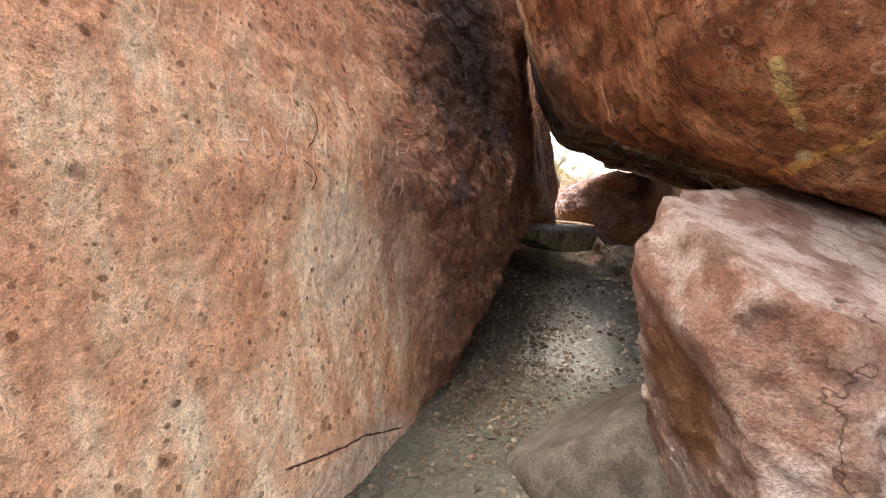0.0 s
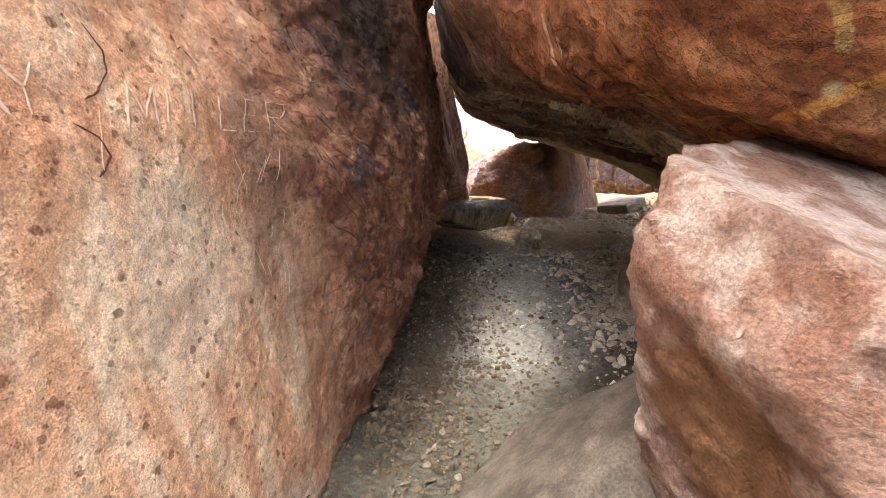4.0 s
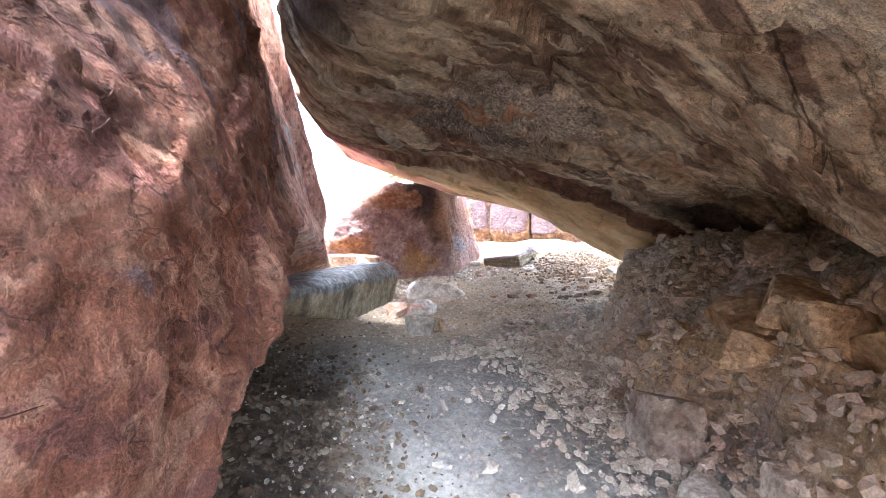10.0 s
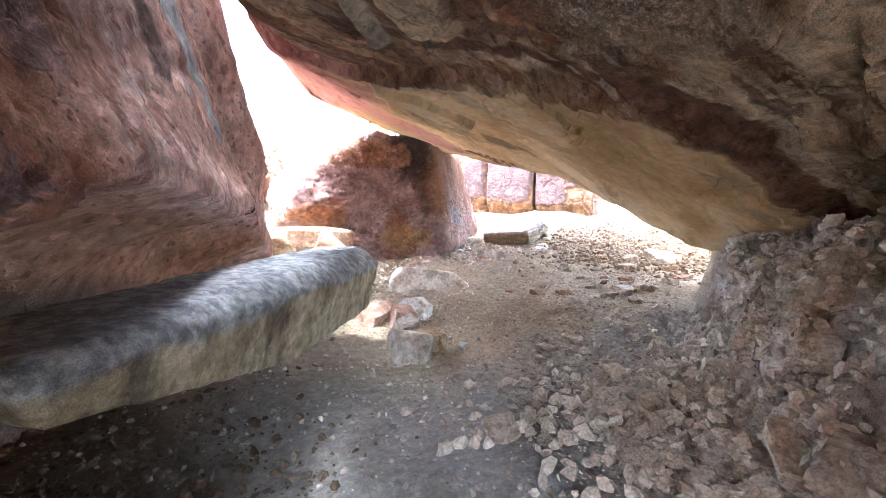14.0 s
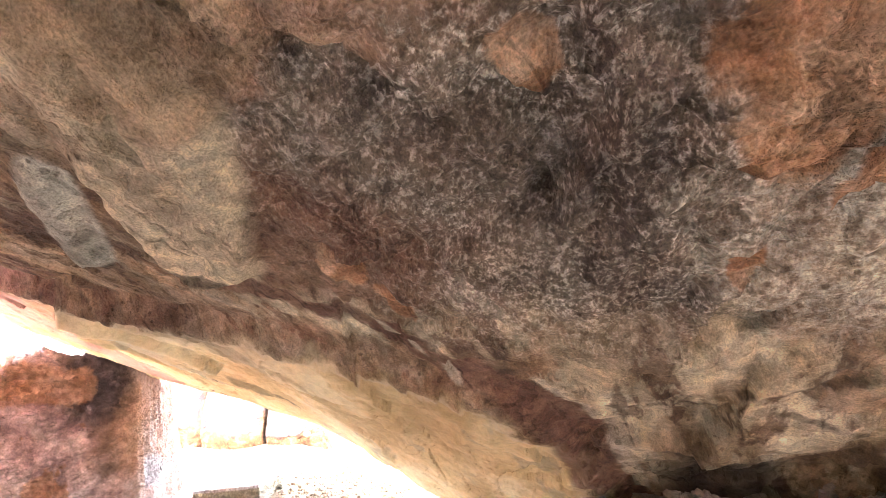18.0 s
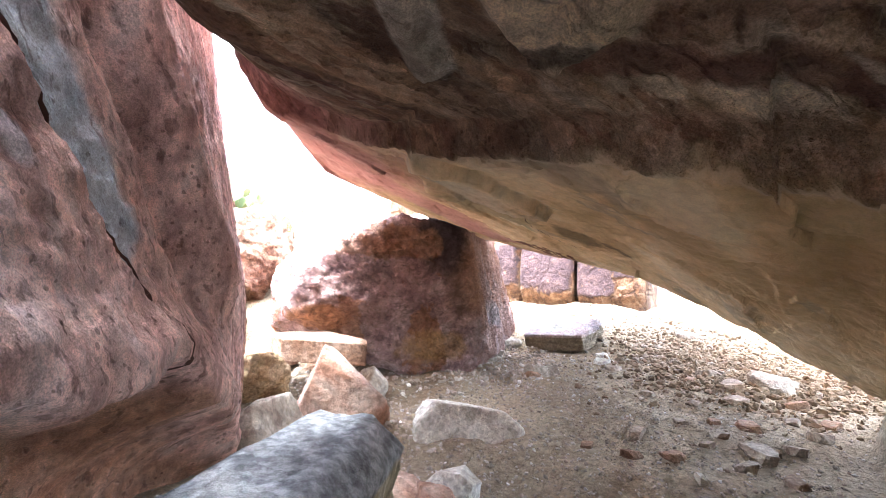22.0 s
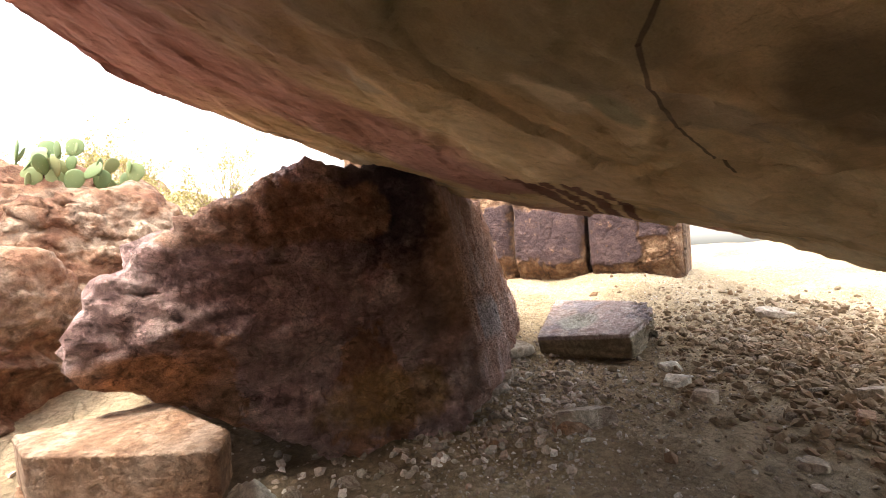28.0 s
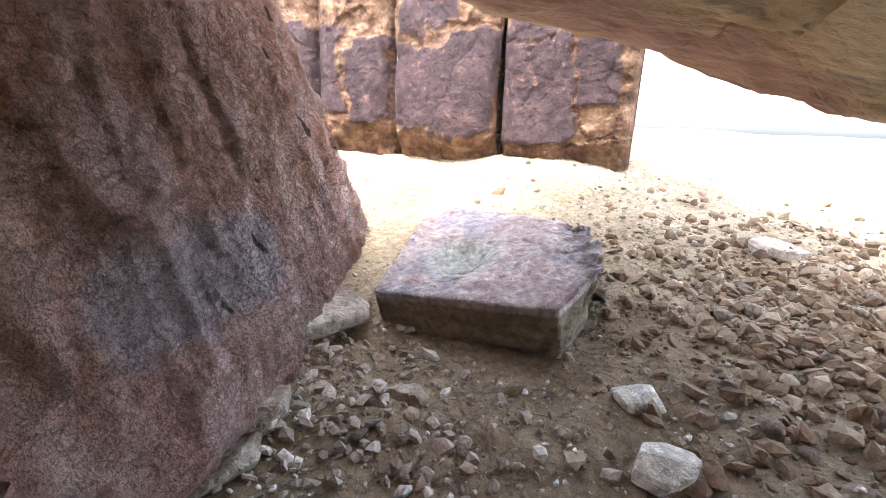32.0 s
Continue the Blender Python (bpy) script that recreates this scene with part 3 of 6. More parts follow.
    col = m.mix(m.maths("MULTIPLY", m.stroke((3.3, 12.2, 3.2), (5.6, 12.35, 2.8), 0.42, 0.4, 0.5, 3), 0.85), col, (0.50, 0.25, 0.215))
    # contact shade painted black where the underside meets the mound
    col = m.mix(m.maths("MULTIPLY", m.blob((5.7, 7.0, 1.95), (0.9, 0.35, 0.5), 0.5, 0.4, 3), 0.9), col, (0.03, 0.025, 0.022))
    col = m.mix(m.maths("MULTIPLY", m.stroke((6.9, 13.4, 2.8), (9.2, 12.9, 2.5), 0.5, 0.4, 0.5, 3), 0.8), col, m.ramp(mid, (0.4, (0.36, 0.19, 0.15)), (0.6, (0.52, 0.32, 0.26))))
    # ochre and yellow streaks on the front
    for p, q, w, c in STREAKS:
        col = m.mix(m.maths("MULTIPLY", m.stroke(p, q, w, 0.25, 0.9, 14), 0.9), col, c)
    # pale worm-eaten rings
    ring = m.cells(11.0, m.warped(9, 0.06))
    eaten = m.maths("MULTIPLY", m.window(ring, 0.22, 0.34, 0.03), m.maths("MULTIPLY", m.blob((1.75, 1.85, 2.35), (0.5, 0.45, 0.4), 0.5, 0.5, 4), 0.35))
    col = m.mix(eaten, col, (0.66, 0.50, 0.36))
    # wavy dark stripes at the far lip, a thin crack
    for off, w in ((-0.34, 0.03), (-0.19, 0.045), (-0.05, 0.03), (0.09, 0.055)):
        p, q = (5.55 - 0.53 * off, 11.85 + 0.85 * off, 2.76), (6.95 - 0.53 * off, 12.68 + 0.85 * off, 2.62)
        col = m.mix(m.maths("MULTIPLY", m.stroke(p, q, w * 1.25, 0.3, 0.7, 3.5, True), 0.9), col, (0.15, 0.06, 0.04))
    for p, q in (((4.45, 10.3, 2.72), (4.60, 10.48, 2.72)), ((4.60, 10.48, 2.72), (4.67, 10.57, 2.72)), ((4.67, 10.57, 2.72), (4.83, 10.66, 2.70)), ((4.83, 10.66, 2.70), (5.04, 10.73, 2.67)), ((5.04, 10.73, 2.67), (5.47, 10.82, 2.58)), ((2.03, 4.77, 2.40), (2.87, 4.93, 2.18)), ((2.87, 4.93, 2.18), (3.5, 5.07, 1.96))):
        col = m.mix(m.maths("MULTIPLY", m.stroke(p, q, 0.005, 0.4, 0.35, 9, True), 0.75), col, (0.10, 0.065, 0.045))
    calm = m.maths("SUBTRACT", 1.0, m.maths("MULTIPLY", beyond, 0.9))
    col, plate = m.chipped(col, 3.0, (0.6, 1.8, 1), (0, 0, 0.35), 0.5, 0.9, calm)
    col, rest = m.weather(col, 1.0, 0.8, 0.35, (0.35, 1.6, 1.4), (0, 0, 0.35), 0.6, 1.0, calm, True, m.maths("MULTIPLY_ADD", calm, 0.35, 0.08))
    soft = m.maths("MULTIPLY_ADD", calm, 0.85, 0.15)
    m.bumps((mid, 0.02), (m.maths("MULTIPLY", plate, soft), 0.02), *[(m.maths("MULTIPLY", h, soft), d) for h, d in rest])
    return m.done(col, 0.9)


def ground_material():
    m = Mat("dusty sandy ground")
    broad = m.noise(0.8, 6, 0.6)
    y = m.axis(1)
    wob = m.maths("MULTIPLY_ADD", broad, 1.6, y)
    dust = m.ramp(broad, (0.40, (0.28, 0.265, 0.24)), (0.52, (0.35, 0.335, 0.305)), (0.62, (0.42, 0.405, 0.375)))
    # entrance earth: dark grey-green, its shade put into the colour
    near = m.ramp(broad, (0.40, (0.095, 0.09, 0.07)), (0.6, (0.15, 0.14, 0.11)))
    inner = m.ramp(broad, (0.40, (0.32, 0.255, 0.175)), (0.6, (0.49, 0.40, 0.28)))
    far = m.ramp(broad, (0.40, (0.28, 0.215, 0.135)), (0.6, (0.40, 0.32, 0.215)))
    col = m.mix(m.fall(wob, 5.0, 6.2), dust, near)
    col = m.mix(m.fall(m.maths("MULTIPLY", wob, -1.0), -10.6, -9.4), col, inner)
    col = m.mix(m.fall(m.maths("MULTIPLY", wob, -1.0), -13.6, -12.2), col, far)
    # dark rubbly soil under the wall, with the wall's shade painted in
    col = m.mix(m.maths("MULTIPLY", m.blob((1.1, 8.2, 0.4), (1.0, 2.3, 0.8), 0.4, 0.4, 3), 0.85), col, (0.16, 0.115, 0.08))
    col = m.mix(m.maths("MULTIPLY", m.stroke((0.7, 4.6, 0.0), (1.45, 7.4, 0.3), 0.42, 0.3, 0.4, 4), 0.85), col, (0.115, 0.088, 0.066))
    # darker brown patches by the gap and right of the inner floor
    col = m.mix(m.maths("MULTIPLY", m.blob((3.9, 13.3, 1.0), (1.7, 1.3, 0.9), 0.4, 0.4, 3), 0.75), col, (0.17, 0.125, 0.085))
    col = m.mix(m.maths("MULTIPLY", m.blob((6.9, 10.4, 0.9), (1.7, 1.5, 0.8), 0.5, 0.4, 3), 0.3), col, (0.20, 0.16, 0.115))
    # pale clods and ochre banks of the mound
    heap = m.blob((5.2, 6.6, 1.3), (1.9, 2.3, 1.1), 0.3, 0.35, 2)
    col = m.mix(m.maths("MULTIPLY", heap, 0.9), col, m.ramp(m.noise(3.2, 6, 0.6), (0.42, (0.56, 0.50, 0.41)), (0.52, (0.72, 0.67, 0.58)), (0.60, (0.84, 0.81, 0.75))))
    for at, r in (((4.15, 6.3, 0.75), (0.5, 0.6, 0.28)), ((3.9, 4.7, 0.9), (0.6, 0.8, 0.6)), ((4.4, 5.5, 1.1), (0.6, 0.7, 0.4))):
        col = m.mix(m.maths("MULTIPLY", m.blob(at, r, 0.25, 0.5, 3), 0.85), col, m.ramp(m.noise(4, 6, 0.62, m.spot((1, 1, 3))), (0.42, (0.60, 0.47, 0.29)), (0.52, (0.76, 0.64, 0.44)), (0.6, (0.86, 0.78, 0.61))))
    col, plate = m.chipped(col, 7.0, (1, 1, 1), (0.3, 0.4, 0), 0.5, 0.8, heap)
    fine = m.noise(20, 8, 0.75)
    col = m.mix(0.6, col, m.ramp(fine, (0.38, 0.55), (0.5, 0.97), (0.62, 1.45)), "MULTIPLY")
    clod = m.holes(24, 0.5, 0.5)
    col = m.shade(col, m.maths("MULTIPLY", clod, 0.6), m.ramp(m.noise(16, 3, 0.6), (0.4, 0.72), (0.6, 1.4)))
    grain = m.noise(200, 3, 0.7)
    col = m.mix(0.45, col, m.ramp(grain, (0.38, 0.45), (0.62, 1.5)), "MULTIPLY")
    m.bumps((plate, 0.03), (fine, 0.03), (clod, 0.012), (m.noise(70, 4, 0.7), 0.008), (grain, 0.003))
    return m.done(col, 0.96)


LIP = [(-5, -1.5), (3.6, -0.6), (4.1, -0.25), (4.5, 0.05), (4.9, 0.42), (5.4, 0.88), (5.9, 1.17), (6.6, 1.36), (7.5, 1.7), (8.5, 1.85), (9.4, 1.75), (10.15, 1.66), (10.6, 1.36), (11.1, 1.02), (11.5, 0.7), (12.5, 0.0)]
LEDGE = [(2.0, 11.3), (2.7, 10.9), (3.1, 10.3), (3.3, 9.5), (3.55, 8.95), (3.85, 8.4), (4.15, 7.98), (4.6, 7.8), (5.3, 7.75), (7.0, 7.7)]
STREAKS = [((2.02, 2.62, 1.84), (2.03, 2.36, 1.92), 0.03, (0.62, 0.30, 0.09)), ((2.03, 2.36, 1.92), (2.14, 2.06, 2.03), 0.028, (0.72, 0.40, 0.13)), ((1.66, 2.02, 2.26), (1.78, 2.10, 2.15), 0.03, (0.66, 0.50, 0.22)),
           ((1.78, 2.10, 2.15), (1.92, 2.19, 2.06), 0.022, (0.70, 0.50, 0.22)), ((2.02, 2.30, 1.98), (2.30, 2.55, 1.86), 0.03, (0.60, 0.48, 0.28)), ((1.58, 2.80, 2.14), (1.66, 2.95, 2.0), 0.025, (0.58, 0.25, 0.08)),
           ((1.27, 3.09, 2.42), (1.37, 3.16, 2.22), 0.013, (0.74, 0.55, 0.42)), ((1.33, 3.05, 2.30), (1.38, 3.10, 2.20), 0.010, (0.74, 0.55, 0.42))]
WALL, ROOF, GROUND = wall_material(), roof_material(), ground_material()
PALEROCK = stone("pale pink sandstone", (0.60, 0.48, 0.40), (0.50, 0.34, 0.26), (0.38, 0.21, 0.14), 1.4, 0.5, 0.016)
GREYROCK = stone("grey dusty stone", (0.58, 0.53, 0.46), (0.46, 0.41, 0.34), (0.32, 0.26, 0.21), 1.6, 0.2, 0.012)
ORANGE = stone("orange sandstone", (0.36, 0.27, 0.20), (0.24, 0.135, 0.085), (0.15, 0.072, 0.045), 1.0, 0.3, 0.02)
YELLOW = stone("yellow sandstone", (0.48, 0.39, 0.26), (0.38, 0.28, 0.16), (0.27, 0.18, 0.10), 2.2, 0.5, 0.02)
def cliff_material():
    """Violet varnish that has flaked off to orange near the foot, the top and the open end."""
    m = Mat("violet cliff sandstone")
    broad, mid, fine, grain = m.noise(1.2, 6, 0.62, warp=0.5), m.noise(5.0, 7, 0.65), m.noise(18, 8, 0.72), m.noise(150, 3, 0.7)
    col = m.ramp(mid, (0.36, (0.045, 0.027, 0.029)), (0.52, (0.068, 0.042, 0.043)), (0.68, (0.105, 0.066, 0.063)))
    bare = m.ramp(mid, (0.36, (0.09, 0.05, 0.035)), (0.5, (0.18, 0.098, 0.056)), (0.62, (0.27, 0.175, 0.11)))
    skin = m.node("ShaderNodeAttribute")
    skin.attribute_name = "varnish"
    col = m.mix(m.maths("MULTIPLY", skin.outputs["Fac"], m.ramp(m.noise(9, 6, 0.65), (0.60, 1.0), (0.66, 0.35))), bare, col)
    peck = m.ramp(m.cells(20), (0.1, 1.0), (0.2, 0.0))
    col = m.mix(m.maths("MULTIPLY", peck, m.ramp(broad, (0.42, 0.35), (0.5, 0.0))), col, (0.15, 0.115, 0.105))
    col, rest = m.weather(col, 0.8, 0.4, 0.5, (0.6, 0.6, 1.6), (0, 0, 0), 0.5, 1.0, m.ramp(broad, (0.0, 0.35), (1.0, 0.35)))
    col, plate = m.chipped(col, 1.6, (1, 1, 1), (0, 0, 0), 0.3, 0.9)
    m.bumps((mid, 0.05), (plate, 0.03), *rest)
    return m.done(col, 0.88)


CLIFF = cliff_material()
BROWNROCK = stone("smooth brown stone", (0.10, 0.086, 0.07), (0.085, 0.07, 0.057), (0.062, 0.05, 0.04), 0.6, 0.0, 0.0015)
WHITEROCK = stone("whitish stone", (0.72, 0.70, 0.63), (0.60, 0.57, 0.50), (0.46, 0.42, 0.35), 2.2, 0.2, 0.010)
def fracture_material():
    """Fresh break: even pale pink, fine grain, few stains."""
    m = Mat("fresh pale fracture")
    broad, mid = m.noise(1.2, 5, 0.55), m.noise(4, 6, 0.62, m.spot((1.1, 1.1, 1.0), (0.2, 0.3, 0)))
    col = m.ramp(mid, (0.38, (0.17, 0.098, 0.073)), (0.47, (0.27, 0.175, 0.140)), (0.52, (0.35, 0.262, 0.221)), (0.64, (0.43, 0.338, 0.292)))
    col = m.mix(m.maths("MULTIPLY", m.blob((-1.22, -0.48, 0.30), (0.40, 0.30, 0.42), 0.12, 0.25, 4), 0.95), col, m.mix(mid, (0.15, 0.068, 0.032), (0.23, 0.115, 0.056)))
    col = m.mix(m.maths("MULTIPLY", m.scab(1.4, 0.54, None, 0.03), 0.7), col, (0.20, 0.095, 0.062))
    fleck = m.noise(75, 4, 0.75)
    col = m.mix(0.85, col, m.ramp(fleck, (0.38, 0.68), (0.5, 1.0), (0.62, 1.28)), "MULTIPLY")
    line = m.grooves(2.0, (0.8, 0.8, 1.2), (0.4, 0.3, 0), 0.006, 0.54)
    col = m.shade(col, m.maths("MULTIPLY", line, 0.6), (0.3, 0.25, 0.22))
    m.bumps((mid, 0.03), (line, -0.01), (m.noise(14, 6, 0.65), 0.03), (fleck, 0.008))
    return m.done(col, 0.92)


FRACTURE = fracture_material()
def grind_material():
    """Pinkish grey weathered top, olive-brown broken flank with its shade in the colour, pale rubbed hollow."""
    m = Mat("worn pinkish slab")
    broad, mid = m.noise(2.0, 6, 0.6, warp=0.5), m.noise(7, 6, 0.62)
    col = m.ramp(mid, (0.38, (0.36, 0.27, 0.25)), (0.5, (0.44, 0.36, 0.34)), (0.62, (0.52, 0.46, 0.44)))
    col = m.mix(m.maths("MULTIPLY", m.scab(2.2, 0.53, None, 0.05), 0.7), col, (0.30, 0.28, 0.31))
    up = m.node("ShaderNodeVectorMath")
    up.operation = "DOT_PRODUCT"
    m.link(m.coord, up.inputs[0])
    up.inputs[1].default_value = SLAB_UP
    deep = m.maths("MULTIPLY_ADD", m.noise(6, 4, 0.6), 0.04, up.outputs["Value"])
    flank = m.ramp(m.noise(3, 5, 0.55, m.spot((1, 1, 5))), (0.4, (0.20, 0.165, 0.115)), (0.6, (0.29, 0.24, 0.17)))
    col = m.mix(m.fall(deep, 0.105, 0.125), col, flank)
    hollow = m.blob((-0.21, 0.20, 0.06), (0.24, 0.24, 0.3), 0.25, 0.12, 6)
    col = m.mix(m.maths("MULTIPLY", hollow, 0.8), col, m.ramp(mid, (0.4, (0.34, 0.35, 0.32)), (0.6, (0.50, 0.51, 0.47))))
    lines = None
    for p, q in (((-0.45, 0.28, 0.05), (-0.1, 0.25, 0.12)), ((-0.1, 0.25, 0.12), (0.2, 0.05, 0.18)), ((0.1, 0.12, 0.16), (-0.02, -0.15, 0.12)), ((0.2, 0.05, 0.18), (0.35, -0.2, 0.2)), ((-0.5, 0.1, 0.0), (-0.35, 0.0, 0.03))):
        one = m.stroke(p, q, 0.006, 0.5, 0.8, 10)
        lines = m.maths("MAXIMUM", lines, one) if lines else one
    col = m.mix(m.maths("MULTIPLY", lines, 0.7), col, (0.10, 0.075, 0.065))
    col, rest = m.weather(col, 1.6, 0.4, 0.2, (1, 1, 1), (0, 0, 0), 0.5, 1.0)
    m.bumps((mid, 0.02), (lines, -0.012), *rest)
    return m.done(col, 0.9)


SLAB_UP = (-0.285, -0.04, 0.957)
GRIND = grind_material()
FLATROCK = stone("pale orange stone", (0.40, 0.29, 0.215), (0.32, 0.205, 0.135), (0.24, 0.14, 0.088), 2.0, 0.3, 0.012)
HEAP = stone("pale mound stone", (0.76, 0.71, 0.62), (0.64, 0.58, 0.48), (0.48, 0.40, 0.30), 2.6, 0.3, 0.012, True)
PEBBLE = stone("loose stone", (0.46, 0.405, 0.335), (0.36, 0.30, 0.24), (0.24, 0.19, 0.15), 3.0, 0.2, 0.008, True)


# ---- meshes ----
def mesh_object(name, verts, faces, material, shade=True):
    me = bpy.data.meshes.new(name)
    verts = np.asarray(verts, np.float32)
    faces = np.asarray(faces, np.int32)
    n = faces.shape[1]
    me.vertices.add(len(verts))
    me.vertices.foreach_set("co", verts.ravel())
    me.loops.add(faces.size)
    me.loops.foreach_set("vertex_index", faces.ravel())
    me.polygons.add(len(faces))
    me.polygons.foreach_set("loop_start", np.arange(len(faces), dtype=np.int32) * n)
    me.polygons.foreach_set("use_smooth", np.full(len(faces), shade))
    me.update(calc_edges=True)
    me.validate()
    me.materials.append(material)
    return new(name, me)


def sheet_faces(nu, nv, wrap=False):
    """Quads of a grid of nu by nv vertices (row after row)."""
    u = np.arange(nu if wrap else nu - 1)
    v = np.arange(nv - 1)
    uu, vv = np.meshgrid(u, v, indexing="ij")
    a = uu * nv + vv
    b = ((uu + 1) % nu) * nv + vv
    return np.stack([a, b, b + 1, a + 1], -1).reshape(-1, 4)


# ---- the ground ----
MOUND = [(0, 2.6), (2, 2.6), (4, 2.9), (5, 3.2), (6, 3.55), (7, 3.95), (7.6, 4.4), (8.2, 5.35), (8.8, 6.4), (9.4, 7.4), (10, 9.5), (11, 14)]


def ground_height(x, y, rough=True):
    d = np.hypot(x - 4, y - 8)
    reach = np.minimum(d, 16) / np.maximum(d, 1e-6)
    px, py = 4 + (x - 4) * reach, 8 + (y - 8) * reach
    z = -0.50 + 0.080 * px + 0.083 * py
    z = z + bump(x, y, 1.5, 4.6, 1.3, -0.22) + bump(x, y, 0.3, 0.6, 2.0, 0.22) + bump(x, y, 3.3, 7.5, 0.9, 0.16)
    z = z + bump(x, y, 4.0, 9.8, 1.0, -0.14) + bump(x, y, 6.4, 13.2, 1.4, -0.13) + bump(x, y, 7.7, 13.8, 0.8, -0.12) + bump(x, y, 2.2, 10.6, 1.0, 0.2) + bump(x, y, 11.0, 15.4, 1.5, 0.18) + bump(x, y, 0.9, 7.6, 0.85, 0.55)
    s = (x - curve(np.asarray(y, float), MOUND)) * 0.78
    if rough:
        s = s + 0.22 * fbm(x * 1.3, y * 1.3, 0.0, 4, 5)
    inside = smooth(10.5, 8.8, y) * smooth(9.0, 7.5, x)
    z = z + inside * (0.70 * smooth(0.0, 0.65, s) + 0.5 * np.clip(s - 0.4, 0, 1.8))
    hill = smooth(14.5, 22, y - 0.25 * (x - 3)) * smooth(9, 4, x)
    z = z + hill * (1.2 + 0.16 * np.clip(y - 15, 0, 14))
    if rough:
        near = smooth(30, 10, d)
        z = z + near * (0.045 * fbm(x * 1.1, y * 1.1, 1.0, 3, 9) + 0.014 * fbm(x * 7, y * 7, 2.0, 3, 14))
        z = z + inside * smooth(0.0, 0.5, s) * (0.17 * facets(x * 2.0 + y, y * 2.6 - x * 0.8, 0.0, 21) + 0.12 * facets(x * 5, y * 6.5, 0.0, 23) + 0.05 * facets(x * 11 + y * 3, y * 13, 0.0, 25) + 0.03 * ridged(x * 9, y * 9, 0.0, 3, 30))
        z = z + smooth(14, 60, d) * 0.6 * fbm(x * 0.06, y * 0.06, 0.0, 3, 40)
    return z


def axis_steps(lo, hi, step, far):
    inner = np.arange(lo, hi + step / 2, step)
    grow = np.cumsum(step * 1.22 ** np.arange(1, 60))
    grow = grow[grow < far]
    return np.r_[(lo - grow)[::-1], inner, hi + grow]


gx, gy = axis_steps(-1.5, 12.5, 0.036, 900), axis_steps(-1.0, 17.5, 0.036, 900)
X, Y = np.meshgrid(gx, gy, indexing="ij")
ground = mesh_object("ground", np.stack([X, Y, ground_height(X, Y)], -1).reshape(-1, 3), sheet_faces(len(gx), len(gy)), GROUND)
tagged(ground, "dusty grey-tan sandy floor strewn with gravel, climbing gently", "ground", kind="structure")


def on_ground(x, y):
    return float(ground_height(np.array([x]), np.array([y]))[0])


# ---- the inscribed boulder ----
FACE = [(-5, -3.6), (0, -1.42), (2.4, -0.42), (3.6, 0.0), (4.25, 0.42), (5.1, 0.88), (6, 1.2), (7, 1.47), (8, 1.72), (9, 1.97), (9.9, 2.28), (10.8, 2.60), (11.6, 2.75), (12.2, 2.80), (12.65, 2.75), (12.95, 2.35), (13.3, 1.4)]
HOLLOW = [(-5, 0), (3.8, 0.1), (4.3, 0.3), (5, 0.6), (6.5, 1.4), (8, 1.9), (9, 1.3), (10, 1.0), (11, 0.6), (11.6, 0.2), (12.5, 0.2)]


def wall_x(y, z):
    x = curve(y, FACE)
    up = 0.5 * (z - 1.7 + np.sqrt((z - 1.7) ** 2 + 0.05)) - 0.05
    lean = 0.36 - 0.16 * smooth(4, 7, y)
    x = x - lean * up + (0.06 * (1.7 - z + np.sqrt((1.7 - z) ** 2 + 0.05)) + 0.06 * np.clip(0.9 - z, 0, 2)) * smooth(4.3, 3.3, y)
    lip = curve(y, LIP) + 0.05 * fbm(y * 3, 0.0, 0.0, 3, 60)
    under = np.clip(lip - z, 0, None)
    h = curve(y, HOLLOW)
    x = x - h * (1 - np.exp(-under * 4.5 / np.maximum(h, 0.05)))
    x = x + 0.06 * np.exp(-((z - lip - 0.12) / 0.16) ** 2) * smooth(4.5, 6, y)
    return x


def wall_relief(y, z):
    wy2, wz2 = y + 0.15 * fbm(y * 2, z * 2, 0.0, 3, 71), z + 0.15 * fbm(y * 2, z * 2, 5.0, 3, 72)
    r = 0.035 * fbm(y * 0.7, z * 0.7, 0.0, 2, 70) + 0.012 * fbm(y * 5, z * 5, 1.0, 4, 77)
    rough = smooth(3.5, 4.6, y) * smooth(9.3, 8.2, y)
    chip = facets(wy2 * 1.3 + wz2 * 0.5, wz2 * 2.1 - wy2 * 0.8, 0.0, 84) * 0.05 + facets(wy2 * 4.5 + wz2 * 2, wz2 * 6 - wy2 * 2.5, 0.0, 85) * 0.02
    r = r + (0.06 * smooth(8, 9, y) + rough) * chip
    r = r + 0.007 * ridged(y * 9, z * 14, 0.0, 3, 88) * smooth(2.5, 4.5, y) + 0.004 * fbm(y * 24, z * 24, 0.0, 2, 90)
    return r


wy, wz = np.arange(-5, 13.3, 0.024), np.r_[np.arange(-0.9, 4.0, 0.024), np.arange(4.0, 4.75, 0.1)]
Y, Z = np.meshgrid(wy, wz, indexing="ij")
Xw = wall_x(Y, Z) + wall_relief(Y, Z)
# the far end of the seam steps back along a slanting crack
crack = np.abs((Z - 2.47) + (Y - 9.55) * 1.34 + 0.10 * fbm(Y * 3, Z * 3, 0.0, 3, 95))
Xw -= 0.05 * np.exp(-(crack / 0.04) ** 2) * smooth(8.9, 9.2, Y) * smooth(10.45, 10.2, Y)
step = (Z - 2.47) + (Y - 9.55) * 1.34 + 0.10 * fbm(Y * 3, Z * 3, 0.0, 3, 95)
Xw += 0.05 * smooth(0.02, -0.03, step) * smooth(8.6, 9.1, Y) * smooth(1.6, 1.75, Z)
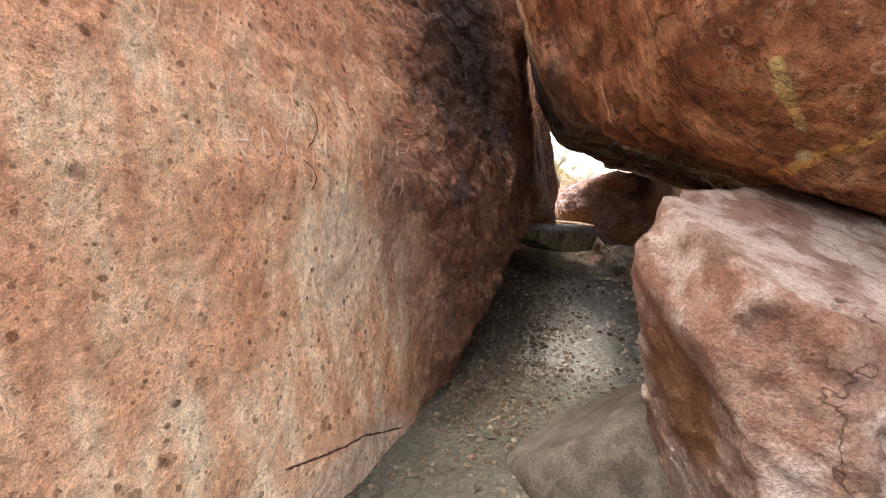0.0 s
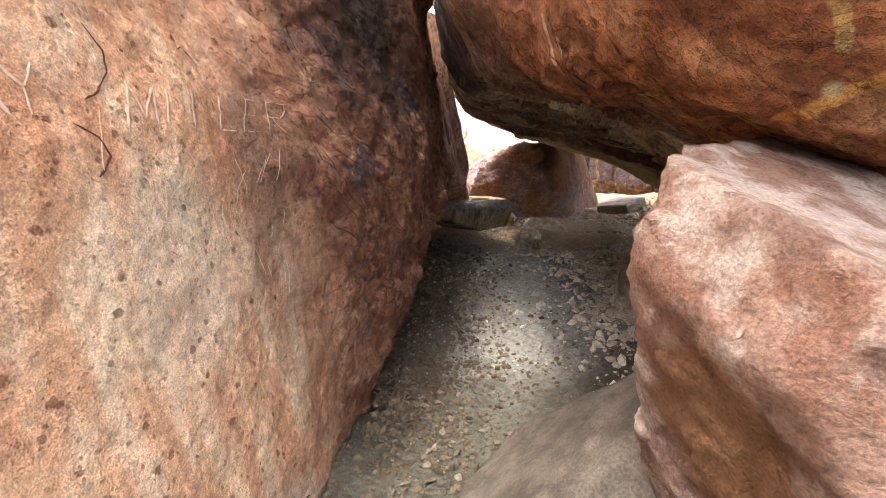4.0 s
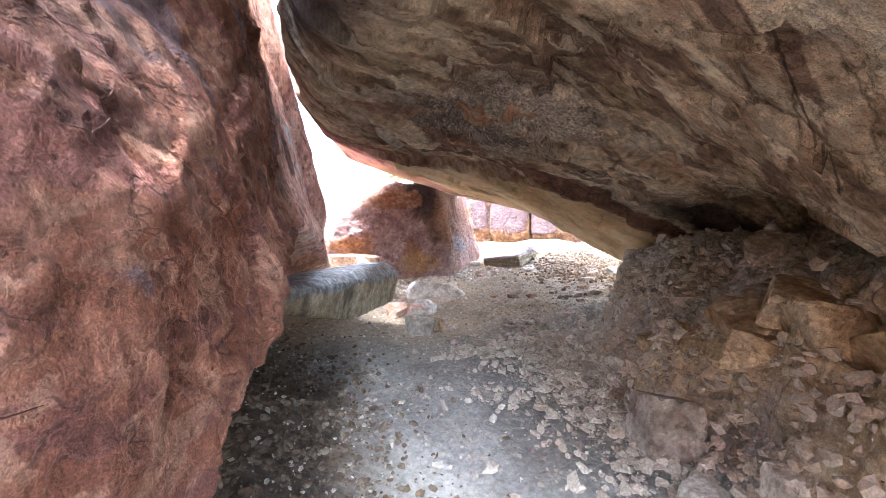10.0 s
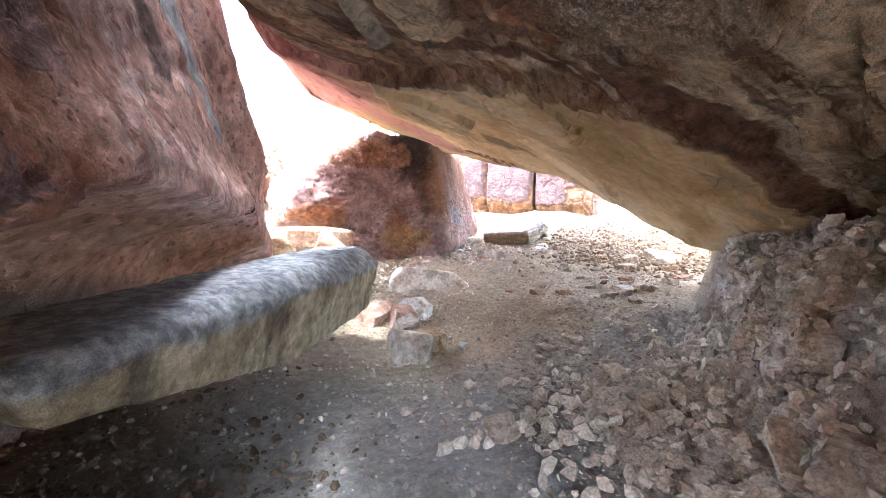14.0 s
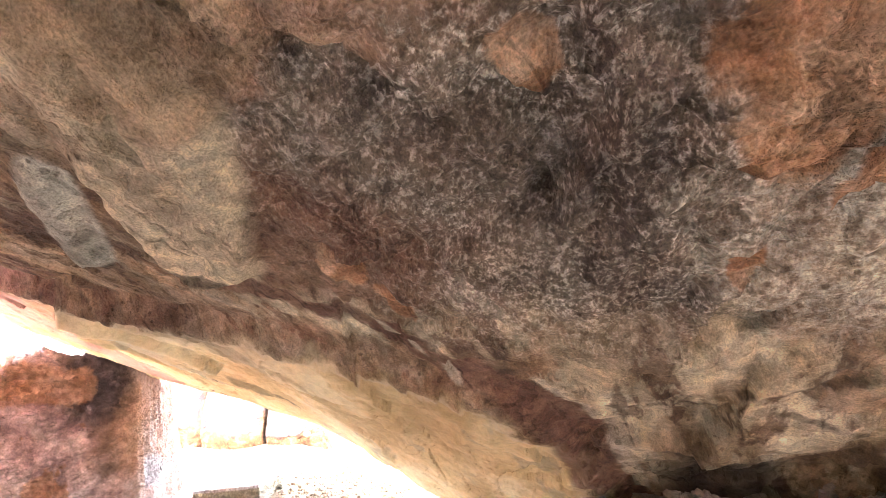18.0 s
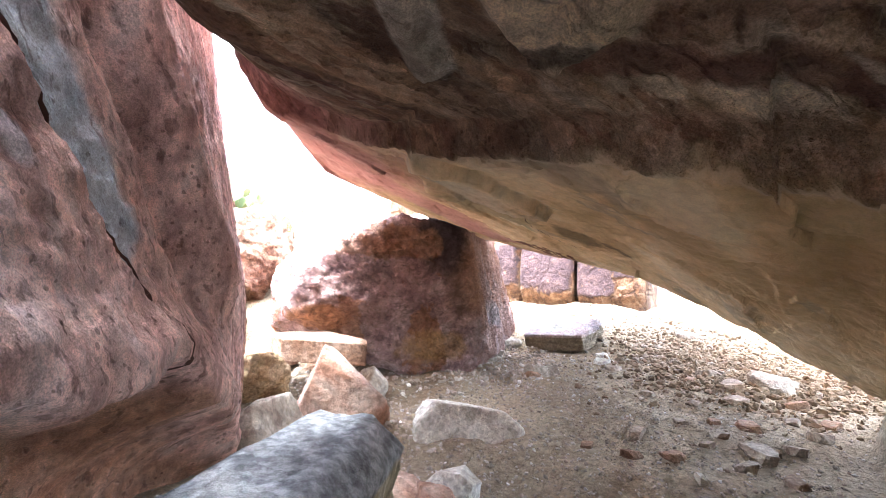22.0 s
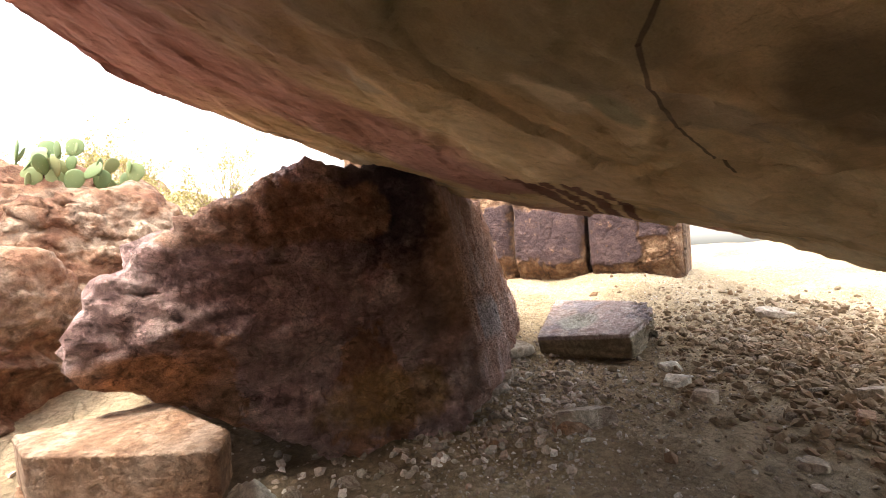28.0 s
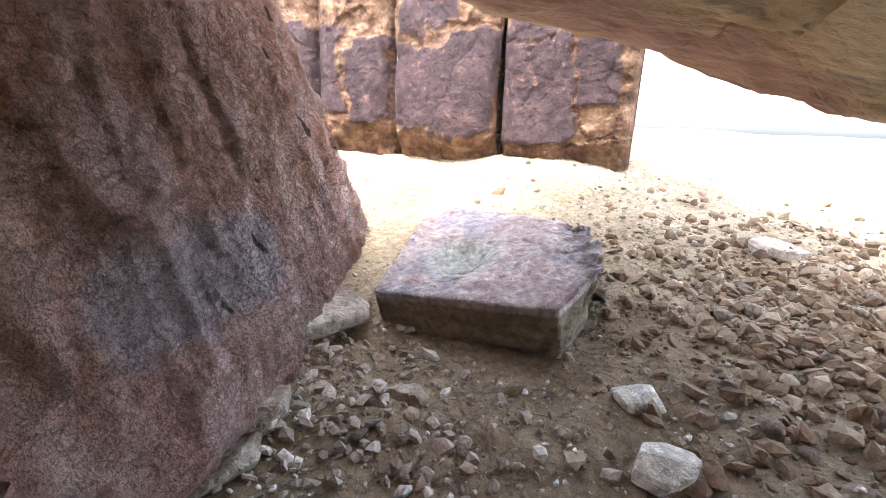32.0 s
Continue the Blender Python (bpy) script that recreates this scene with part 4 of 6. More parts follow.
# a deep fold beside it
fold = (Y - 10.03) * 0.893 + (Z - 2.84) * 0.447 + 0.04 * fbm(Z * 1.5, 0.0, 0.0, 2, 96)
Xw -= (0.20 * np.exp(-(fold / 0.12) ** 2) - 0.12 * np.exp(-((fold - 0.27) / 0.15) ** 2)) * smooth(1.75, 2.15, Z)
# a black crevice that runs up from the shoulder
line = (Y - 5.05) - 0.33 * (2.9 - Z) + 0.05 * fbm(Z * 2, 0.0, 0.0, 2, 97)
Xw -= (0.5 * np.exp(-(line / 0.10) ** 2) + 0.22 * smooth(0.0, 0.08, line) * smooth(1.6, 0.5, line)) * smooth(2.0, 2.9, Z)
# the top leans over and shuts the slit
Xw += 1.15 * smooth(3.85, 4.5, Z + 0.1 * fbm(Y * 2, Z * 2, 0.0, 2, 99)) * smooth(7.7, 7.2, Y) * smooth(6.2, 6.7, Y)
V = np.stack([Xw, Y, Z], -1).reshape(-1, 3)
F = sheet_faces(len(wy), len(wz))
nu, nv = len(wy), len(wz)
ring = np.r_[np.arange(nu) * nv, (nu - 1) * nv + np.arange(1, nv), np.arange(nu - 2, -1, -1) * nv + nv - 1, np.arange(nv - 2, 0, -1)]
back = V[ring].copy()
back[:, 0] = -7 + 0.3 * back[:, 1]
back2 = len(V) + np.arange(len(ring))
side = np.stack([ring, np.roll(ring, -1), np.roll(back2, -1), back2], -1)
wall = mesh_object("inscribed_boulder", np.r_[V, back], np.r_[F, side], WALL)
tagged(wall, "huge red sandstone boulder with scratched letters, undercut foot and pale runs", "boulder")


# ---- the roof boulder ----
RIM = [(1.62, 2.55), (1.25, 3.4), (1.23, 5.0), (1.45, 6.4), (1.76, 7.9), (2.13, 9.4), (2.56, 10.2), (2.58, 11.0), (3.0, 12.4), (3.6, 13.35), (5.3, 14.1), (7.5, 14.1), (8.75, 13.6), (9.3, 12.5),
       (8.7, 11.4), (7.75, 10.4), (7.3, 9.2), (8.0, 7.0), (8.0, 4.0), (6.0, 2.6), (3.6, 2.4)]
CX, CY = 4.6, 8.4


def roof_under(x, y):
    z = 1.82 - 0.23 * x + 0.195 * y
    z = z + bump(x, y, 3.3, 6.2, 1.1, 0.28) + bump(x, y, 2.3, 5.3, 0.9, 0.15) + bump(x, y, 6.9, 9.2, 1.2, -0.42) + bump(x, y, 2.4, 9.4, 0.9, -0.2)
    z = z + bump(x, y, 9.0, 13.0, 1.6, 0.35) + bump(x, y, 5.5, 6.2, 0.8, 0.3) + bump(x, y, 4.0, 4.7, 0.9, -0.35) + bump(x, y, 3.2, 12.2, 0.7, 0.15)
    step = y - curve(x, LEDGE)
    return z + 0.04 - 0.12 * smooth(-0.22, 0.0, step)


pts = np.array(RIM + RIM[:1])
ang = np.unwrap(np.arctan2(pts[:, 1] - CY, pts[:, 0] - CX))
rad = np.hypot(pts[:, 1] - CY, pts[:, 0] - CX)
if ang[-1] < ang[0]:
    ang, rad = ang[::-1], rad[::-1]
th = np.linspace(ang[0], ang[0] + 2 * math.pi, 1100, endpoint=False)
kn = np.stack([np.r_[ang[:-1] - 2 * math.pi, ang[:-1], ang[:-1] + 2 * math.pi], np.r_[rad[:-1], rad[:-1], rad[:-1]]], -1)
R = curve(th, kn)
fr = np.linspace(0.0, 1, 280) ** 0.8
T2, F2 = np.meshgrid(th, fr, indexing="ij")
RR = R[:, None] * F2
xu, yu = CX + RR * np.cos(T2), CY + RR * np.sin(T2)
toedge = R[:, None] - RR
zu = roof_under(xu, yu) + 0.16 * np.exp(-toedge / 0.14)
wx2, wy2 = xu + 0.2 * fbm(xu * 1.5, yu * 1.5, 0.0, 3, 111), yu + 0.2 * fbm(xu * 1.5, yu * 1.5, 4.0, 3, 112)
relief = 0.04 * fbm(xu * 0.7, yu * 0.7, 0.0, 2, 110) + 0.012 * fbm(xu * 5, yu * 5, 0.0, 4, 120)
inner = smooth(9.5, 7.0, yu)
relief = relief + facets(wx2 * 0.9 + wy2 * 0.5, wy2 * 1.6 - wx2 * 0.9, 0.0, 115) * (0.035 + 0.065 * inner) + facets(wx2 * 3.5, wy2 * 4.5 - wx2 * 2, 0.0, 116) * (0.010 + 0.022 * inner)
vault = np.exp(-(((xu - 2.8) / 0.9) ** 2 + ((yu - 7.1) / 1.2) ** 2))
relief = relief + vault * 0.03 * ridged(xu * 8, yu * 8, 0.0, 4, 125) + 0.006 * fbm(xu * 22, yu * 22, 0.0, 2, 128)
# a broken triangular scale hangs below the smooth part
tri = np.minimum(np.minimum(0.956 * (yu - 9.64) - 0.28 * (xu - 3.24), 0.73 * (4.6 - xu) + 0.68 * (10.0 - yu)), 0.88 * (xu - 3.2) - 0.48 * (yu - 9.7))
relief = relief - 0.09 * smooth(0.0, 0.04, tri + 0.05 * fbm(xu * 4, yu * 4, 0.0, 3, 140))
# smooth lobes hang a little below the pitted vault
for (px, py), (qx, qy), w, deep in (((2.56, 8.0), (3.08, 8.46), 0.22, 0.07), ((2.66, 8.6), (3.0, 9.0), 0.10, 0.04)):
    dx, dy = qx - px, qy - py
    along = np.clip(((xu - px) * dx + (yu - py) * dy) / (dx * dx + dy * dy), 0, 1)
    off = np.hypot(xu - px - along * dx, yu - py - along * dy) + 0.03 * fbm(xu * 5, yu * 5, 0.0, 3, 150)
    relief = relief - deep * smooth(w, w - 0.09, off)
zu = zu + relief
# sides: up from the rim, leaning out; unseen east overhang added to shade the ground
up = np.r_[np.linspace(0.04, 1.6, 50), np.linspace(1.7, 2.2, 6)]
T3, U3 = np.meshgrid(th, up, indexing="ij")
deg = np.degrees(T3) % 360
south = smooth(215, 232, deg) * smooth(300, 285, deg)
west = smooth(150, 165, deg) * smooth(232, 215, deg)
east = np.maximum(smooth(300, 315, deg), smooth(62, 40, deg))
lean = 0.12 + 0.75 * south + 0.12 * west * smooth(186, 196, deg) + 0.95 * east
out = lean * U3 + 0.10 * (1 - np.exp(-U3 / 0.12))
xs, ys = CX + (R[:, None] + out) * np.cos(T3), CY + (R[:, None] + out) * np.sin(T3)
zs = zu[:, -1:] + U3
wob = 0.10 * fbm(xs, ys, zs, 4, 130) + 0.03 * fbm(xs * 5, ys * 5, zs * 5, 3, 135)
wob = wob * smooth(0, 0.2, U3)
xs, ys = xs + wob * np.cos(T3), ys + wob * np.sin(T3)
topz = np.full((len(th), 1), 5.6)
VX, VY, VZ = np.c_[xu, xs, np.full((len(th), 1), CX)], np.c_[yu, ys, np.full((len(th), 1), CY)], np.c_[zu, zs, topz]
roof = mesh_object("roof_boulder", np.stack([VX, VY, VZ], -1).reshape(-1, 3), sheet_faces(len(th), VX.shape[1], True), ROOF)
tagged(roof, "enormous tan and brown sandstone boulder wedged overhead as a low roof", "boulder")


# ---- rocks cut by planes ----
def ball(level):
    bm = bmesh.new()
    bmesh.ops.create_icosphere(bm, subdivisions=level, radius=1.0)
    v = np.array([p.co[:] for p in bm.verts])
    f = np.array([[q.index for q in p.verts] for p in bm.faces])
    bm.free()
    return v, f


BALLS = {k: ball(k) for k in (1, 2, 3, 4, 5, 6, 7)}


def plane(az, el, dist):
    """A cut: the way it faces (degrees from +y towards +x, and up) and how far it lies from the middle."""
    a, e = radians(az), radians(el)
    return (math.sin(a) * math.cos(e), math.cos(a) * math.cos(e), math.sin(e), dist)


def rock_mesh(name, size, cuts, material, level=4, soft=14.0, rough=0.05, seed=1, grain=2.0, chips=0, bite=0.82):
    """A stone: an ellipsoid of that half size, cut flat by planes, chipped and weathered."""
    v, f = BALLS[level]
    if chips:
        g = np.random.default_rng(seed)
        w = BALLS[3][0]
        hull = 1.0 / np.max([1.0 / (1.0 / np.linalg.norm(w / np.array(size, float), axis=1))] + [np.clip(w @ np.array(c[:3]), 1e-4, None) / c[3] for c in cuts], axis=0)
        hull = w * hull[:, None]
        cuts = list(cuts)
        for i in range(chips):
            n = g.normal(size=3)
            n /= np.linalg.norm(n)
            cuts.append((*n, float((hull @ n).max()) * g.uniform(bite - 0.32, bite)))
    size = np.array(size, float)
    r = 1.0 / np.linalg.norm(v / size, axis=1)
    inv = [1.0 / r]
    for nx, ny, nz, d in cuts:
        inv.append(np.clip(v @ np.array([nx, ny, nz]), 1e-4, None) / d)
    stack = np.array(inv)
    top = stack.max(axis=0)
    blend = top + np.log(np.exp((stack / top - 1) * soft).sum(axis=0)) / soft * top
    p = v / blend[:, None]
    big = float(size.mean())
    q = p / big * grain
    n = fbm(q[:, 0] + seed * 7.3, q[:, 1] - seed * 3.1, q[:, 2] + seed, 4, seed)
    n = n + 0.5 * ridged(q[:, 0] * 1.7 + seed, q[:, 1] * 1.7, q[:, 2] * 1.7, 3, seed + 9)
    chip = facets(q[:, 0] * 1.2 + seed, q[:, 1] * 1.2, q[:, 2] * 1.6, seed + 20) + 0.4 * facets(q[:, 0] * 3.4, q[:, 1] * 3.4 + seed, q[:, 2] * 4.2, seed + 30)
    p = p * (1 + rough * (0.6 * n + 1.3 * chip))[:, None]
    ob = mesh_object(name, p, f, material)
    return ob


def rock(name, at, size, cuts, material, label, turn=(0, 0, 0), level=4, soft=14.0, rough=0.05, seed=1, grain=2.0, category="rock", chips=0, bite=0.82):
    ob = rock_mesh(name, size, cuts, material, level, soft, rough, seed, grain, chips, bite)
    ob.matrix_basis = pose(*at, *turn)
    if category == "stone":
        ob.data.polygons.foreach_set("use_smooth", [False] * len(ob.data.polygons))
    return tagged(ob, label, category)


def prism(corners, thick):
    """Centre and cuts of a slab: its upper outline, in order, and its thickness."""
    c = np.array(corners, float)
    a = np.linalg.lstsq(np.c_[c[:, :2], np.ones(len(c))], c[:, 2], rcond=None)[0]
    n = np.array([-a[0], -a[1], 1.0])
    n /= np.linalg.norm(n)
    mid = c.mean(axis=0) - n * thick / 2
    cuts = [(*n, thick / 2), (*(-n), thick / 2)]
    for p, q in zip(c, np.roll(c, -1, axis=0)):
        e = np.cross(q - p, n)
        e /= np.linalg.norm(e)
        if e @ (p - mid) < 0:
            e = -e
        cuts.append((*e, float(e @ (p - mid))))
    return mid, cuts


def weathered(ob, height):
    """Push every vertex along its normal by height(places, normals), in metres."""
    me = ob.data
    co, no = np.empty(len(me.vertices) * 3, np.float32), np.empty(len(me.vertices) * 3, np.float32)
    me.vertices.foreach_get("co", co)
    me.vertices.foreach_get("normal", no)
    co, no = co.reshape(-1, 3), no.reshape(-1, 3)
    co += no * height(co.astype(float), no)[:, None].astype(np.float32)
    me.vertices.foreach_set("co", co.ravel())
    me.update()
    return ob


def boulder_material():
    """Dark desert varnish, soot at the top, bare orange at the low corner and a paler chipped side."""
    m = Mat("varnished boulder")
    broad, mid = m.noise(1.0, 6, 0.6, warp=0.4), m.noise(4.0, 7, 0.62)
    col = m.ramp(mid, (0.36, (0.34, 0.215, 0.205)), (0.5, (0.50, 0.335, 0.315)), (0.64, (0.64, 0.475, 0.445)))
    col = m.mix(m.maths("MULTIPLY", m.scab(1.3, 0.54, None, 0.03), 0.85), col, m.ramp(mid, (0.4, (0.36, 0.17, 0.10)), (0.6, (0.54, 0.30, 0.19))))
    # the side towards the open ground is pinker, cut by upright chips
    x = m.axis(0)
    right = m.fall(m.maths("MULTIPLY", m.maths("MULTIPLY_ADD", broad, 0.8, x), -1.0), -0.35, 0.05)
    col = m.mix(m.maths("MULTIPLY", right, 0.85), col, m.ramp(m.noise(3.0, 6, 0.6, m.spot((1.5, 1.5, 0.6))), (0.40, (0.33, 0.19, 0.145)), (0.5, (0.43, 0.28, 0.235)), (0.62, (0.52, 0.40, 0.375))))
    col = m.mix(m.maths("MULTIPLY", m.blob((-2.35, -1.7, -0.1), (0.42, 0.8, 0.20), 0.2, 0.35, 4), 0.85), col, (0.54, 0.28, 0.15))
    col = m.mix(m.maths("MULTIPLY", m.blob((-0.25, -1.7, 0.55), (0.35, 0.5, 0.55), 0.5, 0.4, 3), 0.7), col, (0.52, 0.29, 0.17))
    col = m.mix(m.maths("MULTIPLY", m.blob((-0.75, -1.6, -0.42), (0.5, 0.6, 0.22), 0.25, 0.6, 4), 0.6), col, m.mix(mid, (0.50, 0.27, 0.08), (0.62, 0.42, 0.20)))
    col = m.mix(m.maths("MULTIPLY", m.blob((-0.70, -1.6, 1.02), (0.40, 0.6, 0.45), 0.4, 0.4, 3), 0.9), col, (0.06, 0.045, 0.05))
    col = m.mix(m.maths("MULTIPLY", m.stroke((-0.75, -1.7, 0.9), (-0.35, -1.7, 0.1), 0.14, 0.6, 0.5, 4), 0.5), col, (0.10, 0.07, 0.065))
    # a bare orange belt under the top, violet-grey skin low on the flank
    col = m.mix(m.maths("MULTIPLY", m.stroke((-2.1, -1.6, 0.95), (-0.9, -1.65, 0.95), 0.22, 0.15, 0.6, 5), 0.8), col, m.ramp(mid, (0.4, (0.38, 0.19, 0.115)), (0.6, (0.56, 0.34, 0.23))))
    col = m.mix(m.maths("MULTIPLY", m.stroke((0.30, -1.3, 0.0), (0.85, -0.85, -0.05), 0.20, 0.35, 0.6, 4), 0.75), col, m.mix(mid, (0.26, 0.23, 0.26), (0.44, 0.41, 0.43)))
    gash = None
    for p, q, w in (((0.75, -0.89, 0.17), (0.95, -0.78, -0.10), 0.012), ((1.35, -0.17, 0.56), (1.5, -0.06, 0.45), 0.02), ((0.73, -0.69, 0.92), (0.79, -0.68, 0.75), 0.010), ((1.25, -0.1, 1.12), (1.36, -0.06, 0.92), 0.012), ((0.62, -1.11, -0.11), (0.68, -1.07, -0.2), 0.008),
                    ((0.87, -0.73, 0.32), (0.95, -0.67, 0.25), 0.006), ((1.17, -0.26, 0.9), (1.22, -0.24, 0.79), 0.008), ((1.69, 0.15, 0.53), (1.84, 0.25, 0.35), 0.012)):
        one = m.stroke(p, q, w + 0.004, 0.3, 0.5, 14)
        gash = m.maths("MAXIMUM", gash, one) if gash else one
    col = m.mix(m.maths("MULTIPLY", gash, 0.9), col, (0.035, 0.025, 0.022))
    tall = m.grooves(3.4, (1.6, 1.6, 0.45), (0.3, 0.6, 0), 0.012, 0.53)
    col = m.shade(col, m.maths("MULTIPLY", m.maths("MULTIPLY", tall, right), 0.6), (0.4, 0.33, 0.31))
    rest_side = m.maths("SUBTRACT", 0.8, m.maths("MULTIPLY", right, 0.4))
    # plate tones and dark joints stand in for relief shading
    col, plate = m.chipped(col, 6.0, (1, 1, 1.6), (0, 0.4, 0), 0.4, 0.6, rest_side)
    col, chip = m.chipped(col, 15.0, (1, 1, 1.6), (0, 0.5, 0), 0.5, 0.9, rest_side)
    col, rest = m.weather(col, 1.0, 0.4, 0.5, (0.7, 0.7, 1.8), (0, 0.5, 0), 0.3, 1.6, rest_side)
    m.bumps((mid, 0.06), (gash, -0.04), (tall, -0.03), (plate, 0.08), (chip, 0.03), *rest)
    return m.done(col, 0.88)


# the great dark block that carries the roof
def boulder_relief(p, n):
    """Hummocky plates on the front, upright chips on the flank."""
    x, y, z = p.T
    wx, wz = x + 0.12 * fbm(x * 3, y * 3, z * 3, 3, 501), z + 0.12 * fbm(x * 3, y * 3, z * 3 + 9, 3, 502)
    plates = 0.05 * facets(wx * 3.2 + z, y * 3.2, wz * 4.4, 503, 1.1) + 0.035 * facets(wx * 7, y * 7, wz * 10, 504, 1.2) + 0.016 * ridged(x * 6, y * 6, z * 8, 3, 505)
    chips = 0.036 * facets(x * 4.5 + z, y * 4.5, z * 1.8, 506) + 0.02 * facets(x * 9, y * 9, z * 4, 507) + 0.008 * ridged(x * 9, y * 9, z * 5, 3, 508)
    flank = smooth(0.25, 0.5, n[:, 0])
    band = smooth(0.45, 0.60, z + 0.25 * fbm(x * 1.5, y, 0.0, 3, 509) - 0.25 * x)
    return plates * (1 - flank) + chips * flank + 0.05 * band * (1 - flank)


weathered(rock("standing_boulder", (6.0, 14.9, 1.75), (3.6, 3.2, 2.6),
               [plane(184, 2, 1.74), plane(135, 12, 1.19), plane(100, 28, 1.74), plane(20, 5, 1.5), plane(272, 33, 2.26), plane(275, 5, 2.50), plane(270, 60, 1.74), plane(0, 88, 1.21),
                (-0.47, -0.15, -0.87, 1.43), plane(180, -85, 0.98), plane(140, -42, 1.42)],
               boulder_material(), "great dark red-brown boulder with soot stain holding up the roof", level=7, soft=110, rough=0.006, seed=4, grain=10, category="boulder"), boulder_relief)

# the broken red rock at the entrance and the smooth slab before it
def fracture_relief(p, n):
    x, y, z = p.T
    rough = 0.034 * facets(x * 2.2 + z, y * 2.2, z * 1.8, 522) + 0.014 * facets(x * 8 + z * 2, y * 8, z * 8, 523) + 0.004 * ridged(x * 14, y * 14, z * 14, 2, 524)
    return rough * (1 - 0.55 * smooth(0.7, 0.9, n[:, 2]))


weathered(rock("broken_rock", (2.5, 2.5, 0.5), (3.6, 3.6, 2.4),
               [(0.125, -0.426, 0.896, 1.06), (-0.94, -0.29, 0.18, 1.37), (0.147, -0.965, 0.236, 1.02), (-0.574, -0.82, 0.0, 1.29), plane(268, -20, 0.83), plane(325, 4, 0.52), plane(157, 0, 0.74), plane(0, 0, 1.2), plane(90, 0, 2.6), plane(180, -85, 1.1)],
               FRACTURE, "broken pink-red sandstone rock with fresh pale fracture faces", level=7, soft=320, rough=0.003, seed=11, grain=6, chips=0), fracture_relief)
rock("smooth_slab", (1.95, 3.05, -0.05), (1.0, 0.75, 0.8), [plane(300, 50, 0.50), plane(270, 30, 0.85), plane(0, 40, 0.55)], BROWNROCK, "smooth dark brown slab lying below the broken rock", (0, 0, 0), 5, 26, 0.02, 13)

# leaning slab under the wall
def slab_material():
    """Yellow-grey flank with brown runs; upper face tinted blue-grey for the sky's light."""
    m = Mat("wedged slab")
    broad, mid = m.noise(1.4, 6, 0.6, warp=0.5), m.noise(5, 6, 0.62, m.spot((1.2, 1.2, 0.8)))
    col = m.ramp(mid, (0.38, (0.30, 0.25, 0.16)), (0.5, (0.44, 0.37, 0.24)), (0.62, (0.58, 0.50, 0.36)))
    col = m.mix(m.maths("MULTIPLY", m.scab(1.8, 0.50, m.spot((1.3, 1.3, 0.5)), 0.08), 0.8), col, (0.14, 0.11, 0.085))
    wob = m.maths("MULTIPLY_ADD", broad, 0.25, m.axis(2))
    col = m.mix(m.fall(m.maths("MULTIPLY", wob, -1.0), -0.36, -0.30), col, m.ramp(m.noise(9, 6, 0.6), (0.4, (0.25, 0.26, 0.27)), (0.6, (0.42, 0.43, 0.44))))
    col, rest = m.weather(col, 1.2, 0.3, 0.12, (1, 1, 1), (0, 0.1, 0), 0.5, 1.0)
    m.bumps((mid, 0.02), *rest)
    return m.done(col, 0.92)


rock("leaning_slab", (2.25, 8.95, 1.08), (0.75, 2.3, 0.7), [plane(180, 88, 0.34), plane(180, -79, 0.17), plane(0, -89, 0.17), plane(90, -10, 0.27), plane(90, 45, 0.40), plane(270, 42, 0.40), plane(270, 0, 0.40), plane(0, -12, 1.36), plane(20, 35, 1.36), plane(180, -35, 1.06), plane(180, 0, 1.50), plane(140, 10, 1.3)], slab_material(),
     "long grey sandstone slab wedged from the wall foot to the path", (0, 0, -39.5), 6, 50, 0.018, 17, 4)

# the slab with the ground hollow
def grinding_slab():
    mid, cuts = prism([(7.53, 14.14, 1.335), (7.95, 13.19, 1.485), (8.42, 13.24, 1.58), (8.80, 13.57, 1.68), (8.53, 14.85, 1.70)], 0.27)
    ob = rock_mesh("grinding_slab", (1.6, 1.6, 0.8), cuts, GRIND, 7, 170, 0.004, 19, 6)
    ob.matrix_basis = pose(*mid)
    top = np.array(cuts[0][:3])

    def worn(p, n):
        x, y, z = p.T
        up = smooth(0.7, 0.9, n @ top)
        # the ground hollow, its left rim steeper than the right
        u, v = (x + 0.21) * 0.80 + (y - 0.20) * 0.60, -(x + 0.21) * 0.60 + (y - 0.20) * 0.80
        r = np.hypot(u / 0.27, v / 0.20)
        dish = 0.09 * smooth(1.0, 0.40, r) + 0.012 * np.exp(-((r - 0.98) / 0.12) ** 2)
        knobs = smooth(0.28, 0.50, x * 0.80 - y * 0.60)
        ragged = knobs * (0.06 * facets(x * 8, y * 8, z * 8, 531) - 0.04 + 0.03 * ridged(x * 9, y * 9, z * 9, 2, 532))
        skin = 0.010 * facets(x * 4 + y, y * 5, z * 6, 533) + 0.004 * ridged(x * 11, y * 11, z * 11, 3, 534)
        flank = 0.006 * fbm(x * 5, y * 5, z * 14, 3, 535)
        return up * (skin - dish) + (1 - up) * flank + ragged

    weathered(ob, worn)
    return tagged(ob, "flat pink sandstone block with a worn oval grinding hollow", "rock")


grinding_slab()

# stones by the gap
mid, cuts = prism([(3.11, 13.36, 1.50), (3.24, 13.0, 1.47), (3.66, 12.72, 1.46), (4.06, 12.5, 1.47), (4.13, 12.72, 1.49), (3.79, 13.44, 1.52)], 0.25)
rock("flat_stone", tuple(mid), (1.2, 1.2, 0.7), cuts, FLATROCK, "flat pale orange block resting on rubble", (0, 0, 0), 6, 160, 0.006, 23, 5)
